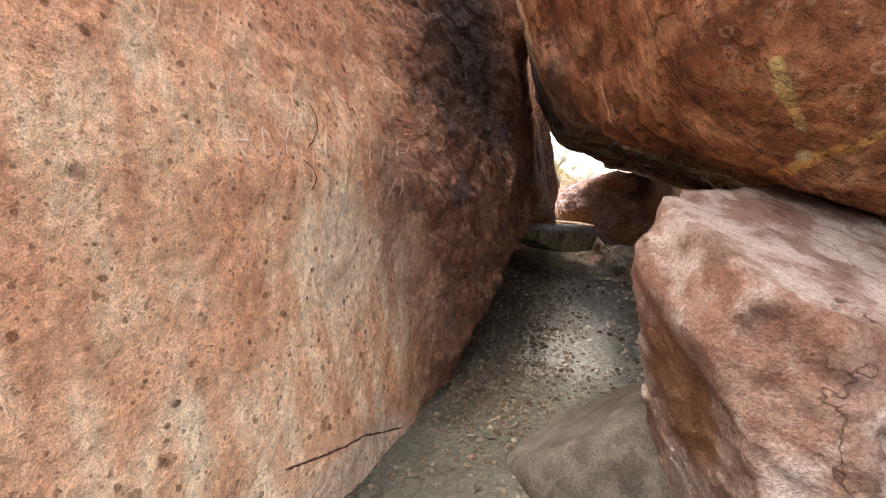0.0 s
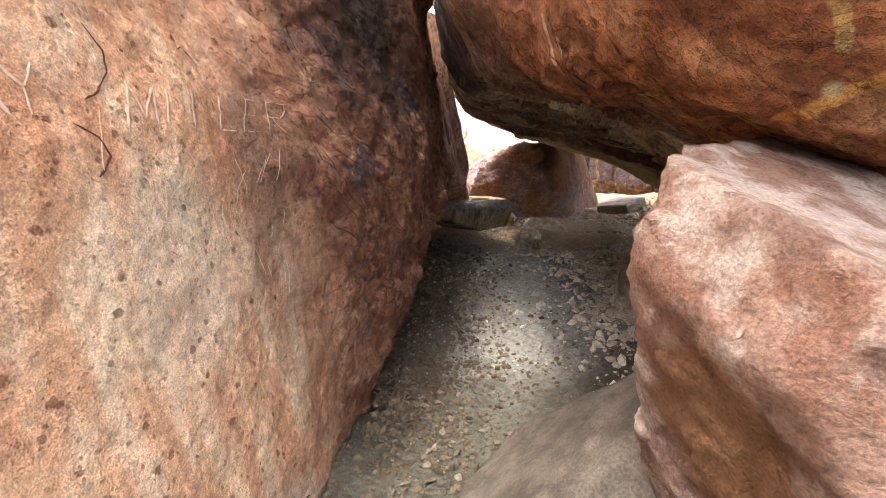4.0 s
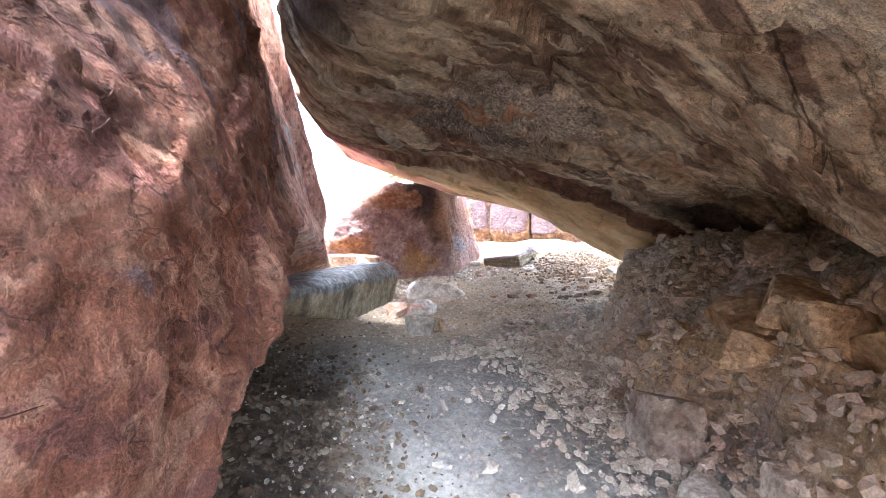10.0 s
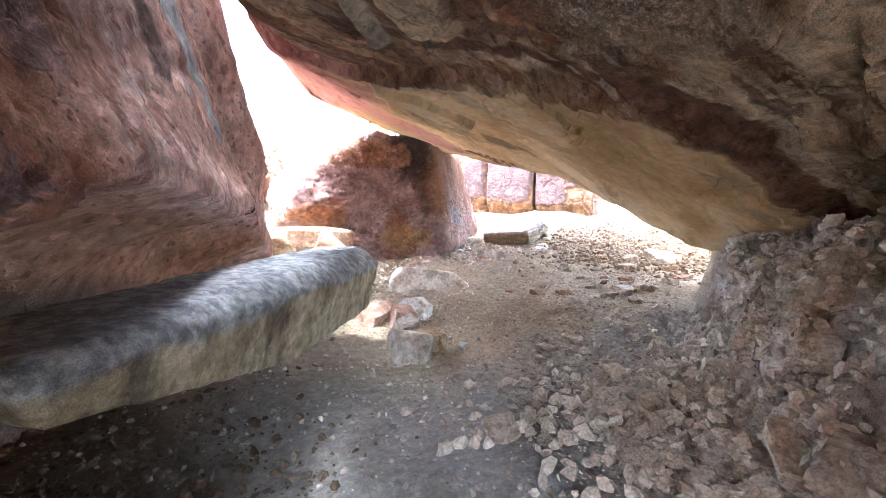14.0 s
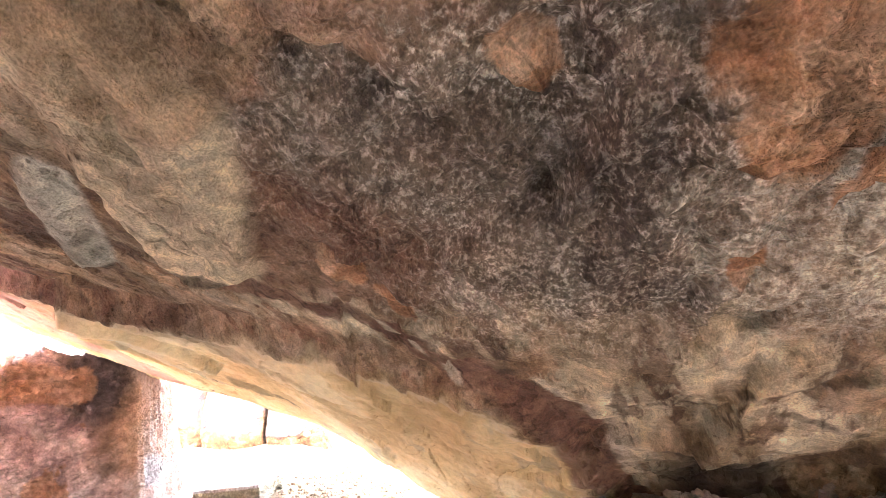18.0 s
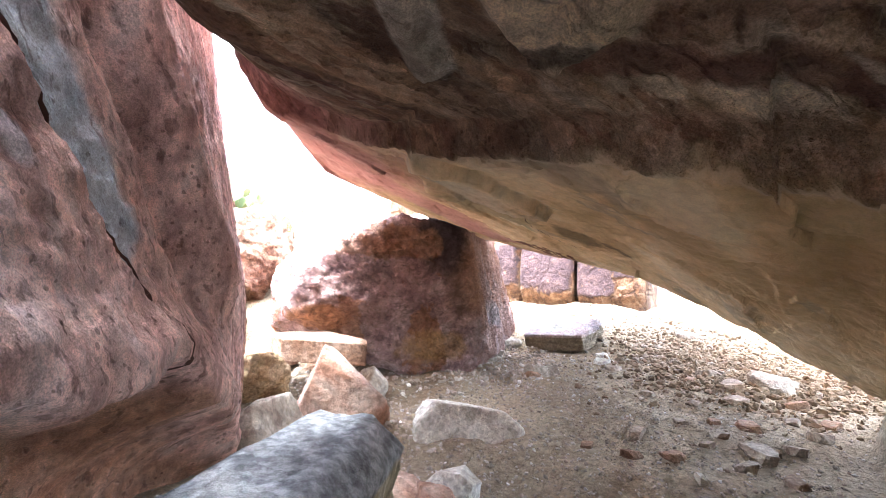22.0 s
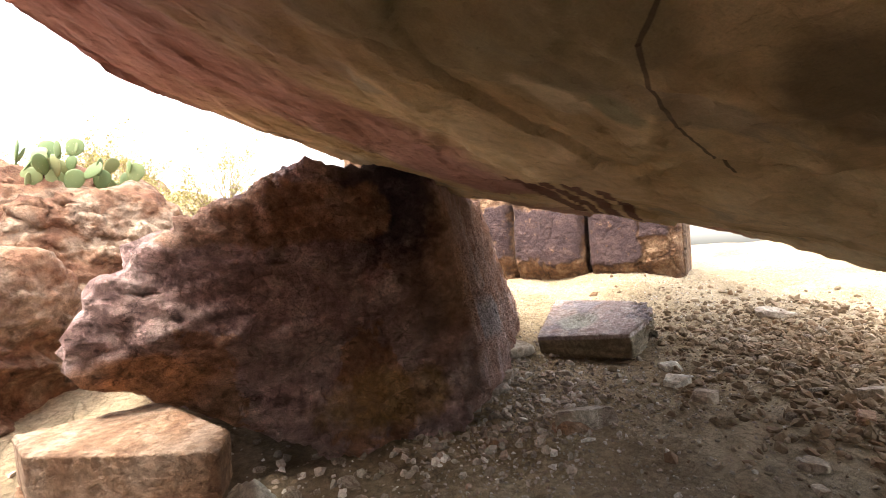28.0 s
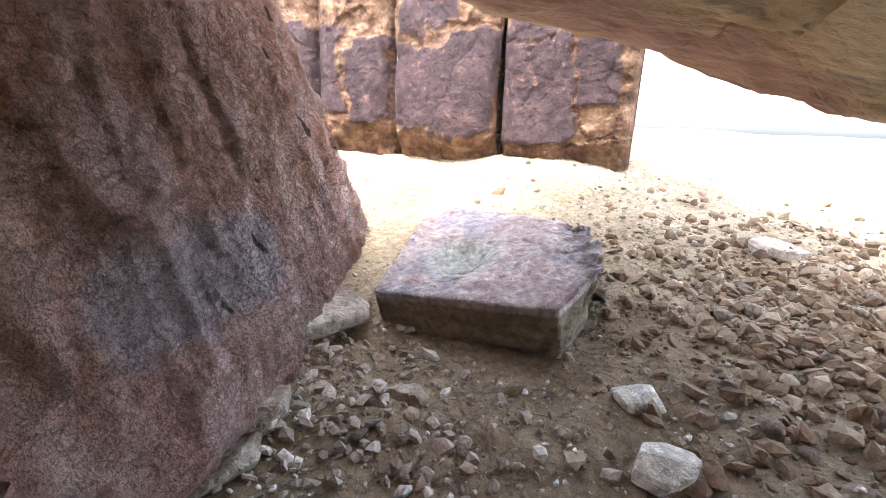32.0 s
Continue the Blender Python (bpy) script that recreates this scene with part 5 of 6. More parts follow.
rock("peaked_stone", (3.62, 12.08, 1.06), (0.8, 0.7, 1.2), [plane(205, 16, 0.22), plane(85, 27, 0.25), plane(292, 27, 0.27), plane(20, 14, 0.22)], PALEROCK, "pointed pink and white sandstone stone", (0, -6, 10), 5, 70, 0.02, 29, 3, chips=4)
rock("yellow_stone", (3.02, 12.88, 1.16), (0.44, 0.40, 0.34), [plane(180, 5, 0.24), plane(0, 80, 0.17), plane(100, 20, 0.27), plane(250, 15, 0.26)], YELLOW, "rough yellow sandstone lump", (0, 0, 15), 5, 90, 0.05, 31, 5, chips=8)
rock("grey_stone", (2.88, 11.68, 0.86), (0.42, 0.4, 0.42), [plane(170, 20, 0.26), plane(0, 70, 0.26)], GREYROCK, "grey angular stone beside the wall foot", (0, 0, 40), 5, 60, 0.02, 37, 3, chips=10)
rock("white_stone", (4.72, 11.52, 0.84), (0.66, 0.5, 0.34), [plane(0, 80, 0.17), plane(190, 30, 0.22), plane(60, 45, 0.3), plane(270, 40, 0.36)], WHITEROCK, "pale grey half-buried stone on the path", (0, 8, -12), 5, 22, 0.02, 41, 4, chips=2)
rock("split_stone", (6.55, 12.62, 0.98), (0.34, 0.22, 0.26), [plane(200, 10, 0.12), plane(0, 75, 0.13)], GREYROCK, "grey split stone sticking out of the gravel", (0, 0, -20), 5, 300, 0.012, 43, 3, "stone", chips=9, bite=0.72)
rock("white_block", (4.2, 12.72, 0.92), (0.26, 0.26, 0.36), [], WHITEROCK, "white stone block wedged beside the boulder", (10, 0, 20), 4, 60, 0.03, 44, 3, chips=12)
rock("low_slab", (7.25, 14.35, 1.2), (0.36, 0.32, 0.14), [plane(0, 88, 0.08)], GREYROCK, "thin grey slab against the boulder foot", (4, 0, 30), 4, 60, 0.02, 45, 3, chips=8)
for k, (x, y, sx, sy, sz, az, mat, label) in enumerate(((3.68, 10.62, 0.20, 0.15, 0.11, 30, PALEROCK, "pink broken stone beside the path"), (3.90, 10.42, 0.12, 0.20, 0.13, -12, PALEROCK, "pink and white broken stone beside the path"), (4.14, 10.58, 0.15, 0.20, 0.14, 20, WHITEROCK, "whitish broken stone leaning on a pink one"))):
    rock("pink_stone" if mat == PALEROCK else "pale_stone", (x, y, on_ground(x, y) + sz * 0.55), (sx * 2, sy * 2, sz * 2.2), [plane(0, 84, sz), plane(180, -85, sz), plane(90, 8, sx), plane(270, 12, sx), plane(0, 6, sy), plane(185, 10, sy)], mat, label, (6 - 8 * k, 8 * k - 6, az), 5, 260, 0.012, 750 + k, 4, "stone", chips=6, bite=0.84)
# small stones that stand out
for k, (name, x, y, z, sx, sy, sz, mat, label) in enumerate((
        ("cairn_stone", 3.60, 9.62, 0.62, 0.20, 0.15, 0.16, GREYROCK, "grey stone leaning in a small pile on the path"),
        ("cairn_stone", 3.84, 9.80, 0.60, 0.13, 0.26, 0.12, YELLOW, "tan stone lying in a small pile on the path"),
        ("cairn_stone", 3.78, 10.05, 0.68, 0.14, 0.12, 0.13, GREYROCK, "pale stone at the back of a small pile"),
        ("angular_stone", 3.84, 6.16, 0.62, 0.22, 0.18, 0.30, GREYROCK, "pale angular stone standing at the mound foot"),
        ("white_cobble", 3.45, 5.62, 0.36, 0.15, 0.12, 0.11, WHITEROCK, "white cobble at the mound foot"),
        ("white_cobble", 3.62, 5.30, 0.38, 0.13, 0.11, 0.10, WHITEROCK, "white cobble at the mound foot"),
        ("white_cobble", 7.74, 12.54, 1.10, 0.10, 0.14, 0.05, WHITEROCK, "white stone lying on the gravel"),
        ("white_cobble", 7.99, 12.77, 1.11, 0.10, 0.06, 0.05, WHITEROCK, "white stone lying on the gravel"),
        ("flat_flake", 6.52, 13.64, 0.98, 0.20, 0.13, 0.045, GREYROCK, "flat grey flake beside the boulder foot"),
        ("flat_flake", 6.78, 13.80, 1.04, 0.11, 0.09, 0.06, GREYROCK, "flat grey flake beside the boulder foot"),
        ("flat_flake", 7.34, 13.52, 1.12, 0.09, 0.06, 0.03, GREYROCK, "small flat stone before the grinding slab"),
        ("flat_flake", 10.3, 12.9, 1.45, 0.26, 0.12, 0.05, GREYROCK, "flat grey flake on the slope"),
        ("grey_flake", 4.75, 9.15, 0.60, 0.12, 0.08, 0.03, GREYROCK, "thin grey flake of stone on the path"),
        ("grey_flake", 5.05, 9.10, 0.64, 0.15, 0.07, 0.03, GREYROCK, "thin grey flake of stone on the path"),
        ("grey_flake", 4.9, 9.35, 0.62, 0.18, 0.04, 0.03, GREYROCK, "grey splinter of stone on the path"),
        ("path_pebble", 2.34, 6.13, 0.20, 0.06, 0.05, 0.04, WHITEROCK, "pale pebble on the dusty path"),
        ("path_pebble", 4.14, 9.62, 0.50, 0.07, 0.05, 0.04, WHITEROCK, "pale pebble on the dusty path"),
        ("rubble_block", 8.7, 10.75, 1.05, 0.26, 0.18, 0.10, GREYROCK, "flat rubble block below the roof edge"))):
    zz = on_ground(x, y) + sz * 0.45
    flat = [plane(20 * math.sin(k), 84, sz), plane(180, -84, sz), plane(95, 5 * math.sin(k * 3), sx), plane(265, 8, sx * 0.9), plane(10, 10, sy), plane(185, 4, sy * 0.9)]
    rock(name, (x, y, zz), (sx * 2.2, sy * 2.2, sz * 2.2), flat, mat, label, (10 * math.sin(k * 2.1), 12 * math.cos(k * 1.3), 47 * k), 4, 260, 0.005, 400 + k, 3, "stone", chips=6, bite=0.84)

# bedded ochre blocks that stick out of the mound
OCHRE = stone("ochre bedded stone", (0.70, 0.58, 0.40), (0.56, 0.43, 0.26), (0.36, 0.25, 0.15), 2.0, 0.3, 0.02)
for k, (x, y, z, sx, sy, sz, az) in enumerate(((4.42, 6.42, 1.02, 0.34, 0.22, 0.13, 20), (4.30, 6.10, 0.86, 0.36, 0.20, 0.11, 35), (4.22, 5.85, 1.02, 0.34, 0.24, 0.12, 28), (4.12, 5.72, 0.80, 0.30, 0.20, 0.13, 15), (4.10, 5.35, 1.00, 0.36, 0.26, 0.14, 40),
                                               (4.02, 5.05, 0.84, 0.30, 0.24, 0.15, 10), (4.38, 5.55, 1.22, 0.36, 0.26, 0.12, 30), (4.52, 6.0, 1.24, 0.34, 0.22, 0.11, 22), (4.32, 6.62, 0.72, 0.26, 0.16, 0.10, 30), (4.2, 4.7, 1.05, 0.34, 0.26, 0.14, 24))):
    rock("ochre_block", (x + 0.10, y, on_ground(x + 0.10, y) - 0.3 * sz), (sx * 1.7, sy * 1.7, sz * 2.0), [plane(0, 86, sz), plane(180, -86, sz), plane(262, -6, sx * 0.8), plane(85, 5, sx), plane(355, 6, sy), plane(172, -4, sy)], OCHRE, "ochre bedded block sticking out of the mound", (18 * math.sin(k * 2.3), 16 * math.cos(k * 1.7), az + 40 * math.sin(k)), 5, 260, 0.015, 700 + k, 5, "stone", chips=10, bite=0.80)["group"] = "blocks in the mound"

def ledges(p, n):
    """Layered weathering: hollows along the bedding and chipped planes."""
    x, y, z = p.T
    bed = z + 0.25 * x + 0.20 * fbm(x * 1.2, y * 1.2, z * 1.2, 3, 541)
    return 0.10 * ridged(x * 0.4, y * 0.4, bed * 2.2, 3, 542) + 0.07 * facets(x * 1.8 + z, y * 1.8, z * 2.6, 543) + 0.025 * facets(x * 6, y * 6, z * 8, 544)


# broken slabs between the wall's end and the dark boulder
for k, (x, y, sx, sy, sz, tilt) in enumerate(((3.30, 14.05, 0.42, 0.26, 0.08, -12), (2.95, 13.75, 0.24, 0.18, 0.07, 8), (3.75, 13.75, 0.13, 0.11, 0.09, 5), (3.95, 13.55, 0.12, 0.09, 0.08, -6), (3.05, 13.35, 0.14, 0.10, 0.05, 10), (2.92, 12.45, 0.12, 0.09, 0.05, -8))):
    rock("broken_stone", (x, y, on_ground(x, y) + sz * 0.6), (sx * 2.2, sy * 2.2, sz * 2.2), [plane(0, 86, sz), plane(180, -86, sz), plane(88, 4, sx), plane(266, 4, sx), plane(4, 5, sy), plane(186, 5, sy)], FLATROCK if k != 1 else ORANGE, "broken orange slab lying by the dark boulder", (tilt, tilt * 0.7, 25 + 50 * math.sin(k * 2.2)), 5, 260, 0.01, 770 + k, 4, "stone", chips=6, bite=0.85)["group"] = "broken slabs by the boulder"

# broad flat stones strewn over the floor beyond the mound
for k, (x, y, w) in enumerate(((5.71, 10.35, 0.26), (6.68, 9.88, 0.44), (6.08, 10.6, 0.26), (6.53, 12.59, 0.40), (8.5, 11.4, 0.34), (9.0, 10.75, 0.5), (7.13, 10.21, 0.32), (7.68, 10.06, 0.24), (7.74, 10.64, 0.32), (5.95, 10.13, 0.24), (7.57, 12.2, 0.38), (8.2, 10.97, 0.4), (7.95, 11.33, 0.24), (6.98, 9.73, 0.25),
                               (6.29, 9.77, 0.27), (5.55, 10.71, 0.16), (6.67, 10.59, 0.19), (7.19, 11.33, 0.22), (8.31, 10.34, 0.32), (7.35, 10.85, 0.2), (6.9, 11.2, 0.15), (7.0, 10.45, 0.18), (6.4, 10.15, 0.17), (7.45, 9.75, 0.28), (8.0, 9.9, 0.3), (6.35, 9.45, 0.22))):
    sx, sy, sz = w * 0.42, w * (0.27 + 0.06 * math.sin(k * 3.1)), min(0.05, 0.16 * w)
    rock("flat_floor_stone", (x, y, on_ground(x, y) + sz * 0.35), (sx * 1.9, sy * 1.9, sz * 2.2), [plane(0, 86, sz), plane(180, -86, sz), plane(88, 4, sx), plane(262, 8, sx), plane(4, 12, sy), plane(186, 5, sy)], PEBBLE if k % 3 else FLATROCK, "flat broken stone lying on the sandy floor", (7 * math.sin(k * 2.7), 8 * math.cos(k * 1.9), 20 + 35 * math.sin(k * 1.3)), 4, 260, 0.006, 820 + k, 5, "stone", chips=7, bite=0.86)["group"] = "flat stones on the floor"

# flat grey plates that lie on the mound
for k, (x, y, sx, sy) in enumerate(((4.86, 6.66, 0.26, 0.14), (5.14, 6.92, 0.20, 0.12), (5.40, 7.50, 0.22, 0.13), (5.22, 6.22, 0.24, 0.15), (4.52, 7.18, 0.22, 0.12), (4.62, 6.42, 0.18, 0.12), (4.98, 7.25, 0.16, 0.10), (5.62, 7.92, 0.18, 0.12), (4.74, 6.02, 0.22, 0.13), (5.52, 6.86, 0.20, 0.12), (4.36, 6.92, 0.16, 0.09), (4.95, 5.75, 0.24, 0.14))):
    rock("mound_plate", (x, y, on_ground(x, y) + 0.01), (sx * 2.2, sy * 2.2, 0.12), [plane(0, 88, 0.035), plane(180, -88, 0.05), plane(92, 0, sx), plane(262, 4, sx), plane(8, 0, sy), plane(186, 4, sy)], HEAP, "flat pale grey plate of stone on the mound", (10 * math.sin(k * 1.9), -26 + 10 * math.cos(k * 2.7), 35 + 70 * math.sin(k * 3.1)), 4, 260, 0.008, 740 + k, 4, "stone", chips=5, bite=0.86)["group"] = "plates on the mound"

# rocks outside the gap
weathered(rock("orange_boulder", (2.0, 16.0, 1.7), (2.1, 1.7, 1.6), [plane(165, -4, 0.8), plane(150, 55, 1.0), plane(0, 60, 1.0), plane(90, 10, 1.25)], ORANGE, "orange boulder with pale top outside the gap", (0, 0, 0), 6, 50, 0.02, 47, 4, "boulder", chips=8), ledges)
weathered(rock("pale_boulder", (1.2, 18.4, 2.7), (2.2, 1.8, 1.9), [plane(170, 10, 1.0), plane(160, 50, 1.2), plane(0, 70, 1.1)], ORANGE, "sunlit orange boulder on the slope", (0, 0, 0), 6, 40, 0.03, 53, 4, "boulder", chips=8), ledges)
weathered(rock("crag", (2.5, 17.9, 2.6), (1.5, 1.1, 1.3), [plane(175, 20, 0.75), plane(0, 75, 1.0), plane(160, 50, 1.0)], ORANGE, "orange and white weathered crag with cactus on top", (0, 0, 20), 6, 60, 0.03, 58, 5, "boulder", chips=6), ledges)
weathered(rock("back_boulder", (6.6, 18.0, 2.6), (2.0, 1.4, 1.6), [plane(0, 60, 1.0)], PALEROCK, "pale boulder behind the dark standing boulder", (0, 0, 0), 5, 30, 0.03, 59, 3, "boulder", chips=8), ledges)

# cliff of upright blocks
face = Vector((0.75, -1.48, 0)).normalized()
away = Vector((-face.y, face.x, 0))
turn = math.degrees(math.atan2(face.y, face.x))
PANELS = [(-2.2, -1.54, 2.25, 3.35), (-1.46, -0.05, 2.18, 3.38), (0.07, 0.94, 2.06, 3.30), (0.97, 1.48, 2.55, 3.5), (-1.3, -0.55, 3.45, 3.9), (0.1, 0.7, 3.3, 3.9), (-3.3, -2.3, 2.4, 3.6), (-5.5, -3.6, 2.5, 3.8)]


def cliff_block(u0, u1, z0, z1, back_off, seed):
    """An upright block with rounded edges; skins of dark varnish stand proud of the bare stone."""
    u, z = np.linspace(u0, u1, int((u1 - u0) / 0.022)), np.linspace(z0, z1, int((z1 - z0) / 0.022))
    U, Z = np.meshgrid(u, z, indexing="ij")
    varnish = np.zeros_like(U)
    ru, rz = U + 0.10 * fbm(U * 2.5, Z * 2.5, 0.0, 5, seed), Z + 0.12 * fbm(U * 2.5, Z * 2.5, 7.0, 5, seed + 1)
    for a, b, lo, hi in PANELS:
        gap = np.minimum(np.minimum(ru - a, b - ru), np.minimum(rz - lo, hi - rz))
        varnish = np.maximum(varnish, smooth(-0.015, 0.03, gap))
    edge = np.minimum(U - u0, u1 - U)
    near_crack = np.maximum(0.0, 0.16 * np.exp(-edge / 0.05)) + 0.10 * np.exp(-edge / 0.16)
    foot = 0.22 * smooth(z0 + 0.75, z0 + 0.3, Z + 0.08 * fbm(U * 2, 0.0, 0.0, 3, seed + 2))
    rough = 0.05 * facets(U * 1.6, Z * 2.4, 0.0, seed + 3) + 0.022 * facets(U * 5, Z * 7, 0.0, seed + 4) + 0.010 * ridged(U * 9, Z * 12, 0.0, 3, seed + 5)
    pecks = np.exp(-(vnoise(U * 17, Z * 17, 0.0, seed + 6) - 0.75) ** 2 / 0.01) * smooth(0.2, 0.5, vnoise(U * 2.2, Z * 2.2, 3.0, seed + 7))
    out = 0.035 * varnish + rough * (1 - 0.75 * varnish) - 0.008 * pecks * varnish - near_crack - foot + 0.05 * fbm(U * 0.8, Z * 0.8, 0.0, 2, seed + 8)
    V = np.stack([U, back_off - out, Z], -1).reshape(-1, 3)
    nu, nv = len(u), len(z)
    ring = np.r_[np.arange(nu) * nv, (nu - 1) * nv + np.arange(1, nv), np.arange(nu - 2, -1, -1) * nv + nv - 1, np.arange(nv - 2, 0, -1)]
    rear = V[ring].copy()
    rear[:, 1] = 1.8
    ids = len(V) + np.arange(len(ring))
    ob = mesh_object("cliff_block", np.r_[V, rear], np.r_[sheet_faces(nu, nv), np.stack([ring, np.roll(ring, -1), np.roll(ids, -1), ids], -1)], CLIFF)
    mask = ob.data.attributes.new("varnish", "FLOAT", "POINT")
    mask.data.foreach_set("value", np.r_[varnish.ravel(), np.zeros(len(ring))].astype(np.float32))
    ob.matrix_basis = pose(10.62, 16.22, 0, 0, 0, turn)
    return tagged(ob, "upright violet sandstone cliff block with flaked orange edges", "cliff")


for k, (a, b, z1, back_off) in enumerate(((-1.5, 0.0, 4.9, 0.0), (0.05, 1.70, 4.7, 0.03), (-2.8, -1.53, 5.1, 0.03), (-6.5, -2.82, 5.4, 0.02))):
    cliff_block(a, b, 1.45, z1, back_off, 610 + 20 * k)

# tumbled upper course of the cliff
for k, (u, h, w, z) in enumerate(((-1.9, 0.5, 0.9, 4.6), (-0.8, 0.45, 0.8, 4.75), (-3.2, 0.6, 1.1, 4.9))):
    c = Vector((10.62, 16.22, 0)) + face * u + away * 0.75
    rock("capping_rock", (c.x, c.y, z), (w, 0.9, h), [plane(180, 0, 0.6), plane(0, 85, h * 0.8), plane(180, -85, h * 0.8)], ORANGE, "orange sandstone block on top of the cliff", (0, 0, turn + 4 * k), 5, 40, 0.03, 71 + k, 4, "cliff")

# ---- the far slope ----
rng = np.random.default_rng(7)
for k in range(12):
    x, y = rng.uniform(-7, 7.5), rng.uniform(20, 34)
    r = rng.uniform(0.6, 1.5)
    rock("slope_boulder", (x, y, on_ground(x, y) + 0.25 * r), (r * 1.2, r, r * 0.8), [plane(180 + rng.uniform(-40, 40), 10, r * 0.7), plane(0, 75, r * 0.6), plane(rng.uniform(0, 360), 30, r * 0.8)],
         (ORANGE, PALEROCK, YELLOW)[k % 3], "sunlit orange boulder on the slope outside", (0, 0, rng.uniform(0, 360)), 4, 26, 0.05, 80 + k, 3, "boulder")["group"] = "boulders on the slope"


# ---- cracks and scratched writing on the wall ----
SCRATCH = Mat("scratched pale stone")
SCRATCH = SCRATCH.done(SCRATCH.mix(SCRATCH.noise(60, 5, 0.7), (0.50, 0.33, 0.24), (0.74, 0.58, 0.47)), 0.95)
CRACK = Mat("shadowed crack")
CRACK = CRACK.done(CRACK.mix(CRACK.noise(40, 4, 0.6), (0.06, 0.03, 0.022), (0.12, 0.06, 0.045)), 0.95)
xi = Xw


def on_wall(y, z):
    """The wall's surface at y, z."""
    fy, fz = (y + 5) / 0.024, (z + 0.9) / 0.024
    i, k = int(fy), int(fz)
    a, b = fy - i, fz - k
    return float((xi[i, k] * (1 - a) + xi[i + 1, k] * a) * (1 - b) + (xi[i, k + 1] * (1 - a) + xi[i + 1, k + 1] * a) * b)


def scratches(name, lines, width, material, seed, label="", keep=0.82):
    """Lines of (y, z) points scored into the wall, as one part of it."""
    r = random.Random(seed)
    V, F = [], []
    for line in lines:
        fine = []
        for (y0, z0), (y1, z1) in zip(line, line[1:]):
            n = max(2, int(math.hypot(y1 - y0, z1 - z0) / 0.02))
            fine += [(y0 + (y1 - y0) * i / n, z0 + (z1 - z0) * i / n) for i in range(n)]
        fine.append(line[-1])
        for i, (y, z) in enumerate(fine):
            y2, z2 = fine[min(i + 1, len(fine) - 1)]
            y1, z1 = fine[max(i - 1, 0)]
            d = math.hypot(y2 - y1, z2 - z1) or 1
            ny, nz = -(z2 - z1) / d, (y2 - y1) / d
            w = width * r.uniform(0.45, 1.15) * (0.4 if i in (0, len(fine) - 1) else 1) * (1 if r.random() < keep else 0.15)
            y, z = y + r.uniform(-0.002, 0.002), z + r.uniform(-0.002, 0.002)
            for o in (-w, 0, w):
                yy, zz = y + ny * o, z + nz * o
                V.append((on_wall(yy, zz) + (0.0065 if o == 0 else 0.0035), yy, zz))
            if i:
                b = len(V) - 6
                F += [(b, b + 3, b + 4, b + 1), (b + 1, b + 4, b + 5, b + 2)]
    ob = mesh_object(name, V, F, material)
    ob.parent = wall
    return tagged(ob, label) if label else ob


GLYPH = {"M": [[(0, 0), (0.05, 1), (0.5, 0.25), (0.9, 1), (1, 0)]], "I": [[(0.3, 0), (0.3, 1)]], "L": [[(0.1, 1), (0.15, 0), (0.95, 0)]], "E": [[(0.9, 1), (0.1, 1), (0.15, 0), (0.9, 0)], [(0.12, 0.5), (0.7, 0.52)]],
         "R": [[(0.1, 0), (0.1, 1), (0.75, 1), (0.85, 0.75), (0.7, 0.5), (0.1, 0.5)], [(0.35, 0.5), (0.95, 0)]], "A": [[(0, 0), (0.5, 1), (1, 0)], [(0.22, 0.4), (0.78, 0.4)]], "Y": [[(0, 1), (0.45, 0.5), (0.95, 1)], [(0.45, 0.5), (0.3, 0)]]}
seed = 0
for word, y0, z0, step, wide, tall, slant in (("MILLER", 2.66, 1.735, 0.178, 0.15, 0.165, 0.06), ("RAY", 2.12, 1.68, 0.125, 0.10, 0.14, -0.02)):
    for k, letter in enumerate(word):
        y, z = y0 + step * k + (0.03 if letter == "M" else 0.0), z0 + 0.022 * k
        lines = [[(y + u * wide + v * slant, z + v * tall + 0.12 * u * wide) for u, v in line] for line in GLYPH[letter]]
        seed += 1
        scratches("scratched_letter", lines, 0.0075 if letter == "M" else 0.004 if word == "MILLER" else 0.0065, SCRATCH, seed, "pale letter scratched into the stone", 0.68)
r = random.Random(5)
for k in range(22):
    y, z = r.uniform(2.9, 3.55), r.uniform(0.95, 1.68)
    a, n = r.uniform(0.9, 2.0), r.uniform(0.06, 0.2)
    pts2 = [(y, z), (y + n * math.cos(a) * 0.5 + r.uniform(-0.02, 0.02), z + n * math.sin(a) * 0.5), (y + n * math.cos(a), z + n * math.sin(a))]
    scratches("scratch_mark", [pts2], 0.0010, SCRATCH, 100 + k, keep=0.6)
for k in range(16):
    y, z = r.uniform(0.4, 2.6), r.uniform(0.9, 2.4)
    a, n = r.uniform(0.7, 1.9), r.uniform(0.08, 0.24)
    scratches("scratch_mark", [[(y, z), (y + n * math.cos(a), z + n * math.sin(a))]], 0.0010, SCRATCH, 140 + k, keep=0.6)
for k in range(4, 14):
    y, z = (r.uniform(3.6, 4.3), r.uniform(1.5, 2.7)) if k < 7 else (r.uniform(3.7, 6.6), r.uniform(1.0, 2.9))
    a = r.uniform(-1.3, -0.3)
    line = [(y, z)]
    for i in range(r.randint(3, 6)):
        a += r.uniform(-0.6, 0.6)
        y, z = y + 0.05 * math.cos(a), z + 0.05 * math.sin(a)
        line.append((y, z))
    scratches("crack", [line], 0.001 + 0.0015 * r.random(), CRACK, 200 + k, keep=0.85)
